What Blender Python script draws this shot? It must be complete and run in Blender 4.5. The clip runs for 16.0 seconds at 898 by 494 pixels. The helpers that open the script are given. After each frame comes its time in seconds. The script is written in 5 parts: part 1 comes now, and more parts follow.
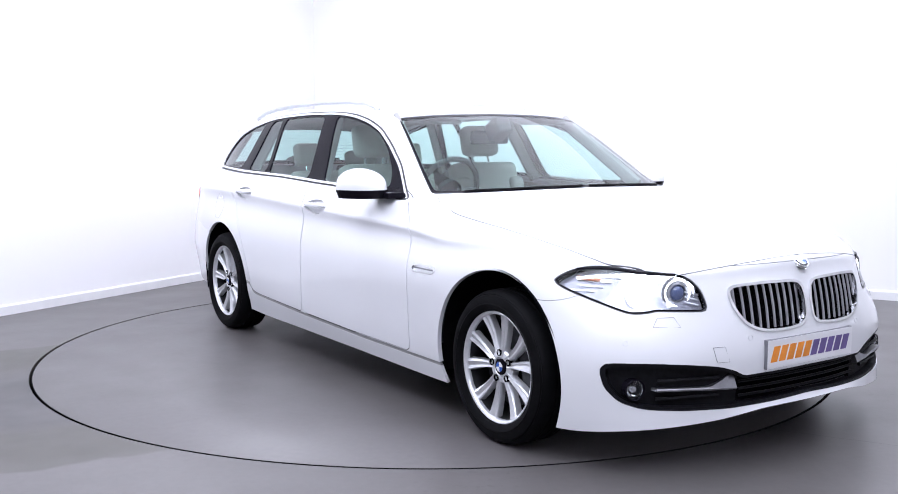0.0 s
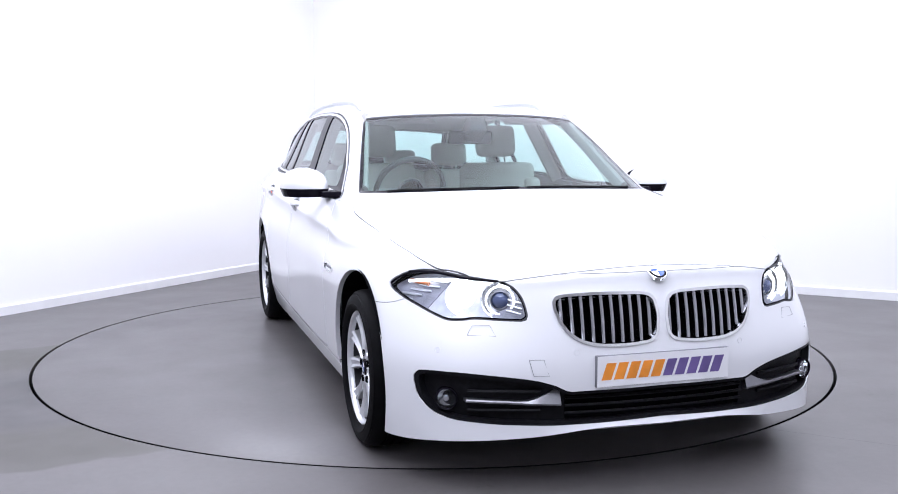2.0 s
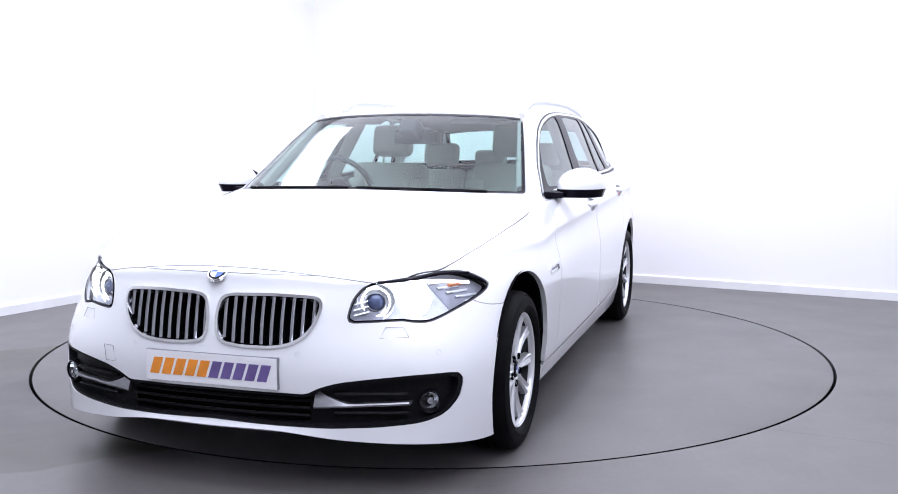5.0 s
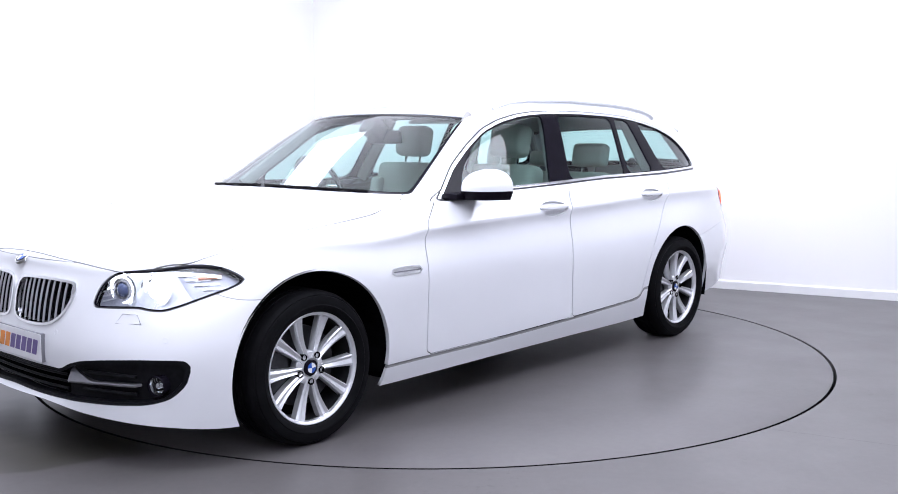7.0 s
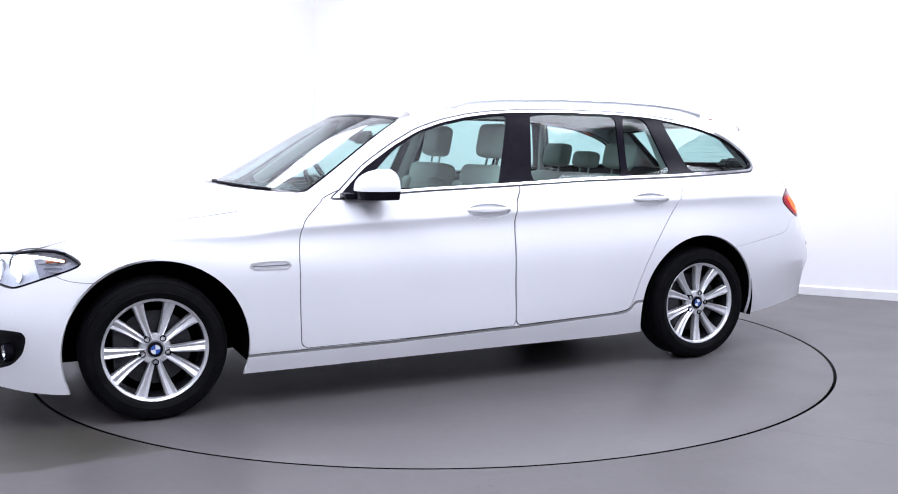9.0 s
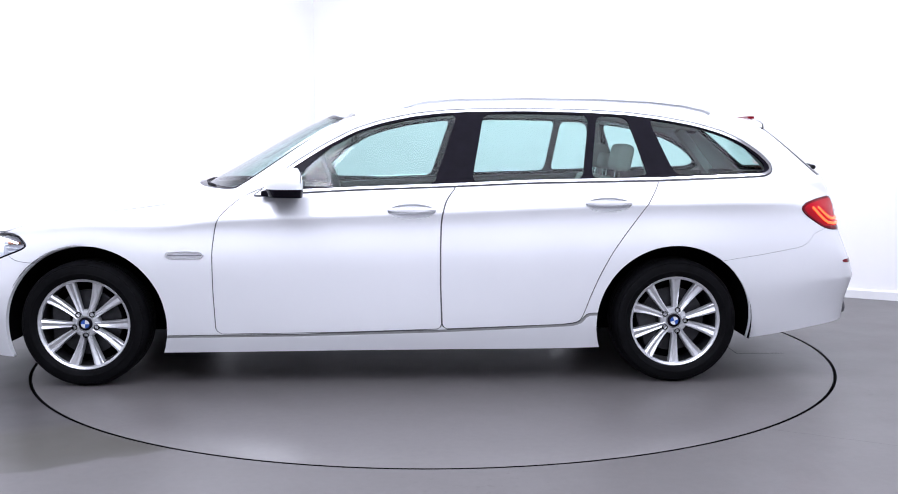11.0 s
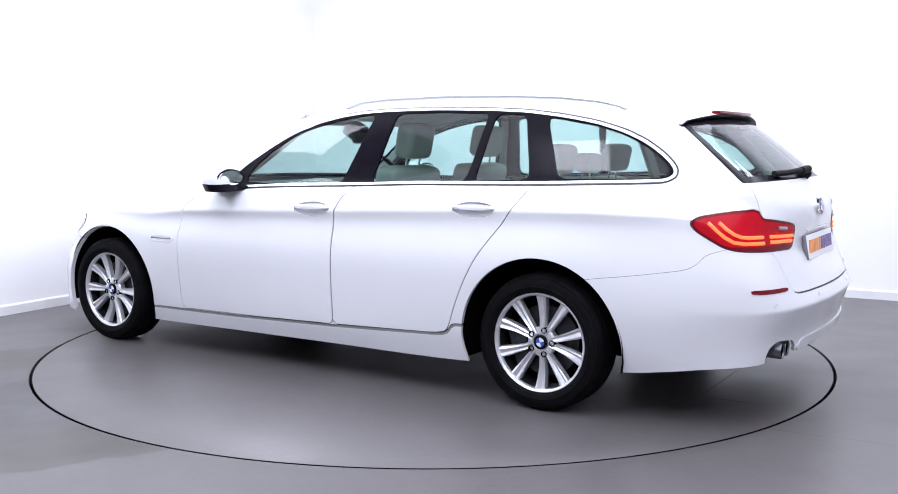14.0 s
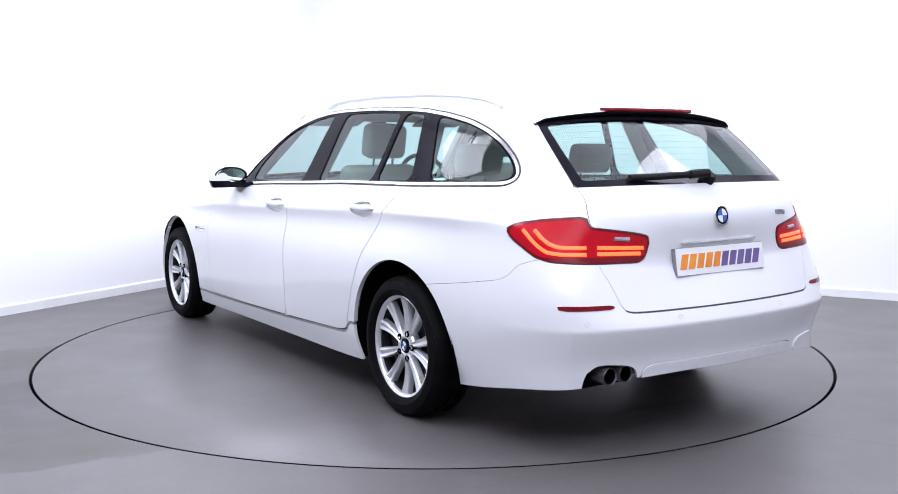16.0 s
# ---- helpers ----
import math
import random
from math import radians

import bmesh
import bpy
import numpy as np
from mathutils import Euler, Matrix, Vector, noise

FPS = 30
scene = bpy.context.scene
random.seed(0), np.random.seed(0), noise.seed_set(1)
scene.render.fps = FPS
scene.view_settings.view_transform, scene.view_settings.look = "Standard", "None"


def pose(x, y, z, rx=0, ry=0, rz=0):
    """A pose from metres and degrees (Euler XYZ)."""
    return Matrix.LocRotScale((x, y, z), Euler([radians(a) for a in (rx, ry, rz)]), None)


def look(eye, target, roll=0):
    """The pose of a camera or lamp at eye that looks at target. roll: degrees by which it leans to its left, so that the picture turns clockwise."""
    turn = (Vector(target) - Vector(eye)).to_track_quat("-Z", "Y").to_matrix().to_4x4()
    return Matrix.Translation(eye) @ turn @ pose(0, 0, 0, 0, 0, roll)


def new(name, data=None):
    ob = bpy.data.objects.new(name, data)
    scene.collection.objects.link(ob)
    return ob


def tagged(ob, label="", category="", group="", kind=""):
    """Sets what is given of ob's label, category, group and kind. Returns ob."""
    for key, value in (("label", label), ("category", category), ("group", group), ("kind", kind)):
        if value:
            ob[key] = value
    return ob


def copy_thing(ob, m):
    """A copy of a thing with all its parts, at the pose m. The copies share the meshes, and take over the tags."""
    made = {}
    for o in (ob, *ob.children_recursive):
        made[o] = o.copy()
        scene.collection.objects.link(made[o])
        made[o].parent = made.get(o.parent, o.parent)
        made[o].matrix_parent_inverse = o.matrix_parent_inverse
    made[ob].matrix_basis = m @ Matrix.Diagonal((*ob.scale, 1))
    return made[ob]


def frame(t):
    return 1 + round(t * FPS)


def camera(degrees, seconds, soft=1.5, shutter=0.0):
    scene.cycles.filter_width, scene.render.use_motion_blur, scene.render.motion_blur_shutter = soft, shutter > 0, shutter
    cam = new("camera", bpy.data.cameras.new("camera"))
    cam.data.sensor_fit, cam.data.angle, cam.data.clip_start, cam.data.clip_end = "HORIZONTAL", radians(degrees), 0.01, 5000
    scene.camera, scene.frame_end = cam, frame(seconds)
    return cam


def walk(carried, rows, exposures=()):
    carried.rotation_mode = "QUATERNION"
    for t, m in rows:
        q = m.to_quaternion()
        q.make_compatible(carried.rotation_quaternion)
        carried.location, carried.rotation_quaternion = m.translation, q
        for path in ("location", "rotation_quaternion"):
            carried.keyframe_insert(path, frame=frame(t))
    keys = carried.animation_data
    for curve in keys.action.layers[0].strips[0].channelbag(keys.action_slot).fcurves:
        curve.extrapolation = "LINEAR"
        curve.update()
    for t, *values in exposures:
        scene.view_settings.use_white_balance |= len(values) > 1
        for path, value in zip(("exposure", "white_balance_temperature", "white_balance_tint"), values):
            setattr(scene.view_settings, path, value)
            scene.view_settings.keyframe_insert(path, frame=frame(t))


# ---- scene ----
# ================= camera =================
cam = camera(49.8, 16.0, soft=0.95)
EYE = pose(0.0, -5.777, 1.22, 90 - 6.21, 0.0, -0.835)
walk(cam, [(0.0, EYE), (16.0, EYE)])

# ================= light =================
world = bpy.data.worlds.new("studio_world")
scene.world = world
world.use_nodes = True
world.node_tree.nodes["Background"].inputs[0].default_value = (0.9, 0.93, 1.0, 1)
world.node_tree.nodes["Background"].inputs[1].default_value = 0.15
scene.view_settings.exposure = 0.0

# The room is square, with its far corner behind the turntable.
CORNER = Vector((-1.227, 4.248, 0))
ALONG_L = Vector((-0.4905, -0.8714, 0)).normalized()
ALONG_R = Vector((0.8714, -0.4905, 0)).normalized()
LEN_L, LEN_R, ROOM_H = 11.2, 9.6, 3.6


def room_point(a, b, z=0.0):
    """a metres along the first wall, b along the second, from the far corner."""
    return CORNER + ALONG_L * a + ALONG_R * b + Vector((0, 0, z))


def area_lamp(name, eye, target, w, h, power, color=(1, 1, 1)):
    la = bpy.data.lights.new(name, "AREA")
    la.shape, la.size, la.size_y, la.energy, la.color = "RECTANGLE", w, h, power, color
    ob = new(name, la)
    ob.matrix_world = look(eye, target)
    return ob


# One broad diffusing panel hangs over the turntable, with bright panels round it.
COOL = (0.91, 0.945, 1.10)
area_lamp("ceiling_softbox_light", (0.2, -1.5, ROOM_H - 0.15), (0.2, -1.499, 0), 6.4, 8.6, 415, COOL)
for x, y in ((2.6, -0.9), (-1.35, -2.65), (-3.4, -0.25), (3.8, -0.3), (-1.75, 1.4)):
    area_lamp("panel_light", (x, y, 3.2), (x * 0.25, y * 0.25 + 0.1, 0.6), 1.0, 0.7, 23, COOL)
# Unseen fill panel, added only to brighten the car's front.
area_lamp("panel_light", (0.2, -5.0, 3.25), (0.0, -1.6, 0.45), 3.2, 1.3, 42, COOL)


# ================= materials =================
def material(name, color, rough=0.5, metal=0.0, coat=0.0, noise_amt=0.0, noise_scale=20.0, bump=0.0, bump_scale=200.0,
             emit=None, strength=0.0, spec=0.5, rough_var=0.0):
    m = bpy.data.materials.new(name)
    m.use_nodes = True
    nt = m.node_tree
    b = nt.nodes["Principled BSDF"]
    b.inputs["Base Color"].default_value = (*color, 1)
    b.inputs["Roughness"].default_value = rough
    b.inputs["Metallic"].default_value = metal
    b.inputs["Coat Weight"].default_value = coat
    b.inputs["Coat Roughness"].default_value = 0.03
    b.inputs["Specular IOR Level"].default_value = spec
    if emit:
        b.inputs["Emission Color"].default_value = (*emit, 1)
        b.inputs["Emission Strength"].default_value = strength
    if noise_amt or rough_var or bump:
        tc = nt.nodes.new("ShaderNodeTexCoord")
    if noise_amt or rough_var:
        n = nt.nodes.new("ShaderNodeTexNoise")
        n.inputs["Scale"].default_value = noise_scale
        n.inputs["Detail"].default_value = 6
        nt.links.new(tc.outputs["Object"], n.inputs["Vector"])
        if noise_amt:
            r = nt.nodes.new("ShaderNodeMapRange")
            r.inputs["From Min"].default_value, r.inputs["From Max"].default_value = 0.3, 0.7
            r.inputs["To Min"].default_value, r.inputs["To Max"].default_value = 1 - noise_amt, 1 + noise_amt
            nt.links.new(n.outputs["Fac"], r.inputs["Value"])
            mx = nt.nodes.new("ShaderNodeVectorMath")
            mx.operation = "SCALE"
            mx.inputs[0].default_value = color
            nt.links.new(r.outputs["Result"], mx.inputs["Scale"])
            nt.links.new(mx.outputs["Vector"], b.inputs["Base Color"])
        if rough_var:
            r2 = nt.nodes.new("ShaderNodeMapRange")
            r2.inputs["From Min"].default_value, r2.inputs["From Max"].default_value = 0.3, 0.7
            r2.inputs["To Min"].default_value, r2.inputs["To Max"].default_value = max(0.0, rough - rough_var), rough + rough_var
            nt.links.new(n.outputs["Fac"], r2.inputs["Value"])
            nt.links.new(r2.outputs["Result"], b.inputs["Roughness"])
    if bump:
        n2 = nt.nodes.new("ShaderNodeTexNoise")
        n2.inputs["Scale"].default_value = bump_scale
        n2.inputs["Detail"].default_value = 4
        nt.links.new(tc.outputs["Object"], n2.inputs["Vector"])
        bp = nt.nodes.new("ShaderNodeBump")
        bp.inputs["Strength"].default_value = bump
        bp.inputs["Distance"].default_value = 0.002
        nt.links.new(n2.outputs["Fac"], bp.inputs["Height"])
        nt.links.new(bp.outputs["Normal"], b.inputs["Normal"])
    return m


def glass_material(name, tint, gloss=1.0):
    """Thin pane: tinted see-through with a mirror-like gloss by Fresnel."""
    m = bpy.data.materials.new(name)
    m.use_nodes = True
    nt = m.node_tree
    nt.nodes.clear()
    out = nt.nodes.new("ShaderNodeOutputMaterial")
    tr = nt.nodes.new("ShaderNodeBsdfTransparent")
    tr.inputs[0].default_value = (*tint, 1)
    gl = nt.nodes.new("ShaderNodeBsdfGlossy")
    gl.inputs["Roughness"].default_value = 0.015
    lw = nt.nodes.new("ShaderNodeLayerWeight")
    lw.inputs[0].default_value = 0.5
    pw = nt.nodes.new("ShaderNodeMath")
    pw.operation = "POWER"
    pw.inputs[1].default_value = 5.0
    nt.links.new(lw.outputs["Facing"], pw.inputs[0])
    fr = nt.nodes.new("ShaderNodeMath")
    fr.operation = "MULTIPLY_ADD"
    fr.inputs[1].default_value, fr.inputs[2].default_value = 0.9 * gloss, 0.032 * gloss
    nt.links.new(pw.outputs[0], fr.inputs[0])
    mix = nt.nodes.new("ShaderNodeMixShader")
    nt.links.new(fr.outputs[0], mix.inputs[0])
    nt.links.new(tr.outputs[0], mix.inputs[1])
    nt.links.new(gl.outputs[0], mix.inputs[2])
    nt.links.new(mix.outputs[0], out.inputs[0])
    return m


PAINT = material("white_paint", (0.765, 0.772, 0.805), 0.32, 0, 1.0, 0.012, 3.0)
SEAM = material("seam_rubber", (0.12, 0.12, 0.13), 0.8, noise_amt=0.2, spec=0.1)
PIT = material("pit_black", (0.004, 0.004, 0.005), 0.9, noise_amt=0.2, spec=0.03)
BLACK_PLASTIC = material("black_plastic", (0.006, 0.006, 0.008), 0.5, noise_amt=0.3, noise_scale=60, bump=0.2, bump_scale=900, spec=0.12)
GLOSS_BLACK = material("gloss_black_trim", (0.007, 0.006, 0.010), 0.18, 0, 0.0, noise_amt=0.2, spec=0.05)
CHROME = material("bright_chrome", (0.78, 0.79, 0.80), 0.12, 1.0, noise_amt=0.04, noise_scale=30)
RAIL = material("rail_aluminium", (0.52, 0.53, 0.55), 0.35, 1.0, noise_amt=0.05, noise_scale=40)
DULL_SILVER = material("dull_silver_trim", (0.16, 0.16, 0.175), 0.35, 0.8, noise_amt=0.1, noise_scale=40)
SILL_TRIM = material("sill_strip_grey", (0.30, 0.30, 0.305), 0.4, 0.3, noise_amt=0.12, noise_scale=30)
SATIN = material("satin_aluminium", (0.75, 0.76, 0.78), 0.3, 1.0, noise_amt=0.05, noise_scale=40)
ALLOY = material("silver_alloy", (0.74, 0.75, 0.78), 0.34, 0.7, 0.4, noise_amt=0.06, noise_scale=25)
ALLOY_DARK = material("brake_iron_and_barrel_shade", (0.05, 0.05, 0.055), 0.45, 0.8, noise_amt=0.25, noise_scale=30)
TYRE = material("tyre_rubber", (0.005, 0.005, 0.006), 0.6, noise_amt=0.25, noise_scale=18, bump=0.25, bump_scale=300, spec=0.05)
LINER = material("wheel_well_liner", (0.003, 0.003, 0.004), 0.9, noise_amt=0.3, spec=0.03)
GLASS = glass_material("window_glass", (0.63, 0.80, 0.765), 1.25)
SCREEN_GLASS = glass_material("windscreen_glass", (0.69, 0.845, 0.815), 1.2)
LENS = glass_material("lamp_lens", (0.93, 0.95, 0.98))
LEATHER = material("pale_leather", (0.49, 0.48, 0.45), 0.5, noise_amt=0.08, noise_scale=12, bump=0.35, bump_scale=500)
CABIN_DARK = material("dark_cabin_plastic", (0.035, 0.036, 0.04), 0.6, noise_amt=0.15, noise_scale=30, bump=0.2, bump_scale=700)
CABIN_GREY = material("grey_cabin_trim", (0.36, 0.36, 0.345), 0.7, noise_amt=0.1, noise_scale=30, bump=0.2, bump_scale=700)
HEADLINER = material("headliner_cloth", (0.36, 0.355, 0.35), 0.9, noise_amt=0.06, noise_scale=80, bump=0.2, bump_scale=1200)
WALL = material("white_wall_paint", (0.885, 0.88, 0.89), 0.75, noise_amt=0.012, noise_scale=0.8, bump=0.05, bump_scale=120)
SKIRT = material("skirting_gloss_paint", (0.80, 0.80, 0.81), 0.35, noise_amt=0.03, noise_scale=6)


def link_obj(name, verts, faces, mat, parent=None, label="", smooth=True, mats=None, face_mats=None):
    me = bpy.data.meshes.new(name)
    me.from_pydata(verts, [], faces)
    for mm in (mats or [mat]):
        me.materials.append(mm)
    if face_mats is not None:
        me.polygons.foreach_set("material_index", face_mats)
    if smooth:
        me.polygons.foreach_set("use_smooth", [True] * len(me.polygons))
    me.update()
    ob = new(name, me)
    if parent:
        ob.parent = parent
    if label:
        tagged(ob, label)
    return ob


def part(name, bm, mat, parent=None, label="", smooth=False, angle=35.0):
    me = bpy.data.meshes.new(name)
    bmesh.ops.recalc_face_normals(bm, faces=bm.faces)
    bm.to_mesh(me)
    bm.free()
    me.materials.append(mat)
    if smooth:
        me.polygons.foreach_set("use_smooth", [True] * len(me.polygons))
        me.set_sharp_from_angle(angle=radians(angle))
    ob = new(name, me)
    if parent:
        ob.parent = parent
    if label:
        tagged(ob, label)
    return ob


def box_bm(bm, x0, x1, y0, y1, z0, z1, m=None, bevel=0.0, seg=2):
    mm = Matrix.Translation(((x0 + x1) / 2, (y0 + y1) / 2, (z0 + z1) / 2)) @ Matrix.Diagonal((x1 - x0, y1 - y0, z1 - z0, 1))
    r = bmesh.ops.create_cube(bm, size=1, matrix=mm)
    if bevel:
        es = list({e for v in r["verts"] for e in v.link_edges})
        r2 = bmesh.ops.bevel(bm, geom=es, offset=bevel, segments=seg, affect="EDGES", profile=0.6)
        vs = list({v for f in r2["faces"] for v in f.verts} | {v for v in r["verts"] if v.is_valid})
    else:
        vs = r["verts"]
    if m is not None:
        bmesh.ops.transform(bm, matrix=m, verts=vs)
    return bm


def lathe_bm(bm, profile, seg, m=None, close=False):
    """Spin (radius, height) pairs about the local z axis."""
    rings = []
    for r, h in profile:
        if r < 1e-6:
            rings.append([bm.verts.new((0, 0, h))])
        else:
            rings.append([bm.verts.new((r * math.cos(2 * math.pi * k / seg), r * math.sin(2 * math.pi * k / seg), h)) for k in range(seg)])
    pairs = list(zip(rings, rings[1:])) + ([(rings[-1], rings[0])] if close else [])
    for a, b in pairs:
        for k in range(seg):
            k2 = (k + 1) % seg
            if len(a) == 1 and len(b) == 1:
                continue
            if len(a) == 1:
                bm.faces.new((a[0], b[k2], b[k]))
            elif len(b) == 1:
                bm.faces.new((a[k], a[k2], b[0]))
            else:
                bm.faces.new((a[k], a[k2], b[k2], b[k]))
    if m is not None:
        bmesh.ops.transform(bm, matrix=m, verts=[v for ring in rings for v in ring])
    return bm


def tube_bm(bm, pts, radius, seg=8, flat=1.0):
    """A round bar along a line of points."""
    pts = [Vector(p) for p in pts]
    rings = []
    for i, p in enumerate(pts):
        d = (pts[min(i + 1, len(pts) - 1)] - pts[max(i - 1, 0)]).normalized()
        side = d.cross(Vector((0, 0, 1)))
        side = side.normalized() if side.length > 1e-4 else Vector((1, 0, 0))
        up = side.cross(d)
        rings.append([bm.verts.new(p + (side * math.cos(a) * flat + up * math.sin(a)) * radius) for a in [2 * math.pi * k / seg for k in range(seg)]])
    for a, b in zip(rings, rings[1:]):
        for k in range(seg):
            bm.faces.new((a[k], a[(k + 1) % seg], b[(k + 1) % seg], b[k]))
    bm.faces.new(rings[0])
    bm.faces.new(rings[-1])
    return bm


# ================= room =================
def floor_material(name, seed, base, worn=False):
    m = bpy.data.materials.new(name)
    m.use_nodes = True
    nt = m.node_tree
    b = nt.nodes["Principled BSDF"]
    tc = nt.nodes.new("ShaderNodeTexCoord")
    mp = nt.nodes.new("ShaderNodeMapping")
    mp.inputs["Location"].default_value = (seed, seed * 1.7, 0)
    nt.links.new(tc.outputs["Object"], mp.inputs["Vector"])

    def noise_node(scale, detail, lo, hi, t0, t1):
        n = nt.nodes.new("ShaderNodeTexNoise")
        n.inputs["Scale"].default_value, n.inputs["Detail"].default_value = scale, detail
        nt.links.new(mp.outputs[0], n.inputs["Vector"])
        r = nt.nodes.new("ShaderNodeMapRange")
        for k, v in zip(("From Min", "From Max", "To Min", "To Max"), (lo, hi, t0, t1)):
            r.inputs[k].default_value = v
        nt.links.new(n.outputs["Fac"], r.inputs["Value"])
        return r

    big = noise_node(0.7, 4, 0.35, 0.65, 0.94, 1.05)
    small = noise_node(30, 6, 0.3, 0.7, 0.955, 1.045)
    mul = nt.nodes.new("ShaderNodeMath")
    mul.operation = "MULTIPLY"
    nt.links.new(big.outputs[0], mul.inputs[0])
    nt.links.new(small.outputs[0], mul.inputs[1])
    sc = nt.nodes.new("ShaderNodeVectorMath")
    sc.operation = "SCALE"
    sc.inputs[0].default_value = base
    nt.links.new(mul.outputs[0], sc.inputs["Scale"])
    if worn:
        # a worn, browner area beyond an old edge in the paint, and a hairline crack
        sep = nt.nodes.new("ShaderNodeSeparateXYZ")
        nt.links.new(tc.outputs["Object"], sep.inputs[0])

        def m2(op, a, b2):
            nd = nt.nodes.new("ShaderNodeMath")
            nd.operation = op
            for k, v in enumerate((a, b2)):
                if isinstance(v, (int, float)):
                    nd.inputs[k].default_value = v
                else:
                    nt.links.new(v, nd.inputs[k])
            return nd.outputs[0]

        def step(v, lo, hi, t0=0.0, t1=1.0):
            r = nt.nodes.new("ShaderNodeMapRange")
            for k, q in zip(("From Min", "From Max", "To Min", "To Max"), (lo, hi, t0, t1)):
                r.inputs[k].default_value = q
            nt.links.new(v, r.inputs["Value"])
            return r.outputs[0]

        d = m2("ADD", m2("MULTIPLY", m2("ADD", sep.outputs[0], 1.61), -0.394), m2("MULTIPLY", m2("ADD", sep.outputs[1], 2.28), 0.919))
        d = m2("ADD", d, noise_node(1.6, 5, 0.3, 0.7, -0.05, 0.05).outputs[0])
        left = step(sep.outputs[0], -1.05, -0.70, 1.0, 0.0)
        near_band = m2("MULTIPLY", step(d, -0.005, 0.02), step(d, 0.52, 0.66, 1.0, 0.0))
        far_band = m2("MULTIPLY", step(d, 1.45, 1.80), step(d, 2.32, 2.36, 1.0, 0.0))
        middle = m2("MULTIPLY", step(d, 0.50, 0.64), step(d, 1.45, 1.80, 1.0, 0.0))
        blotch = noise_node(2.3, 5, 0.40, 0.60, 0.65, 1.0).outputs[0]
        zone = m2("MULTIPLY", m2("MULTIPLY", m2("ADD", near_band, far_band), left), blotch)
        worn_dark = m2("MULTIPLY", m2("MULTIPLY", middle, left), blotch)
        scuff = m2("MULTIPLY", noise_node(26, 4, 0.60, 0.68, 0.0, 1.0).outputs[0], noise_node(1.1, 2, 0.52, 0.62, 0.0, 1.0).outputs[0])
        crack_d = m2("ADD", m2("MULTIPLY", m2("ADD", sep.outputs[0], -1.42), 0.471), m2("MULTIPLY", m2("ADD", sep.outputs[1], 1.77), 0.882))
        crack = m2("MULTIPLY", step(m2("ABSOLUTE", m2("ADD", crack_d, m2("MULTIPLY", noise_node(14, 2, 0, 1, -0.01, 0.01).outputs[0], 1.0)), 0.0), 0.001, 0.004, 1.0, 0.0), step(sep.outputs[0], 1.35, 1.45))
        mixa = nt.nodes.new("ShaderNodeMix")
        mixa.data_type = "RGBA"
        nt.links.new(zone, mixa.inputs["Factor"])
        nt.links.new(sc.outputs[0], mixa.inputs["A"])
        mixa.inputs["B"].default_value = (0.056, 0.0520, 0.0435, 1)
        for fac, tone in ((worn_dark, (0.042, 0.0395, 0.0405, 1)), (m2("MULTIPLY", scuff, 0.35), (0.045, 0.043, 0.038, 1))):
            more = nt.nodes.new("ShaderNodeMix")
            more.data_type = "RGBA"
            nt.links.new(fac, more.inputs["Factor"])
            nt.links.new(mixa.outputs["Result"], more.inputs["A"])
            more.inputs["B"].default_value = tone
            mixa = more
        mixb = nt.nodes.new("ShaderNodeMix")
        mixb.data_type = "RGBA"
        nt.links.new(m2("MULTIPLY", crack, 0.6), mixb.inputs["Factor"])
        nt.links.new(mixa.outputs["Result"], mixb.inputs["A"])
        mixb.inputs["B"].default_value = (0.03, 0.03, 0.03, 1)
        nt.links.new(mixb.outputs["Result"], b.inputs["Base Color"])
    else:
        nt.links.new(sc.outputs[0], b.inputs["Base Color"])
    rg = noise_node(3, 6, 0.3, 0.7, 0.345, 0.405)
    nt.links.new(rg.outputs[0], b.inputs["Roughness"])
    b.inputs["Specular IOR Level"].default_value = 0.42
    fine = noise_node(260, 3, 0, 1, 0, 1)
    bp = nt.nodes.new("ShaderNodeBump")
    bp.inputs["Strength"].default_value, bp.inputs["Distance"].default_value = 0.06, 0.001
    nt.links.new(fine.outputs[0], bp.inputs["Height"])
    nt.links.new(bp.outputs[0], b.inputs["Normal"])
    return m


FLOOR = floor_material("grey_painted_concrete", 3.1, (0.104, 0.0965, 0.0970), True)
DISC = floor_material("grey_turntable_paint", 9.4, (0.100, 0.0930, 0.0940))
R_DISC, R_HOLE = 2.2495, 2.2665


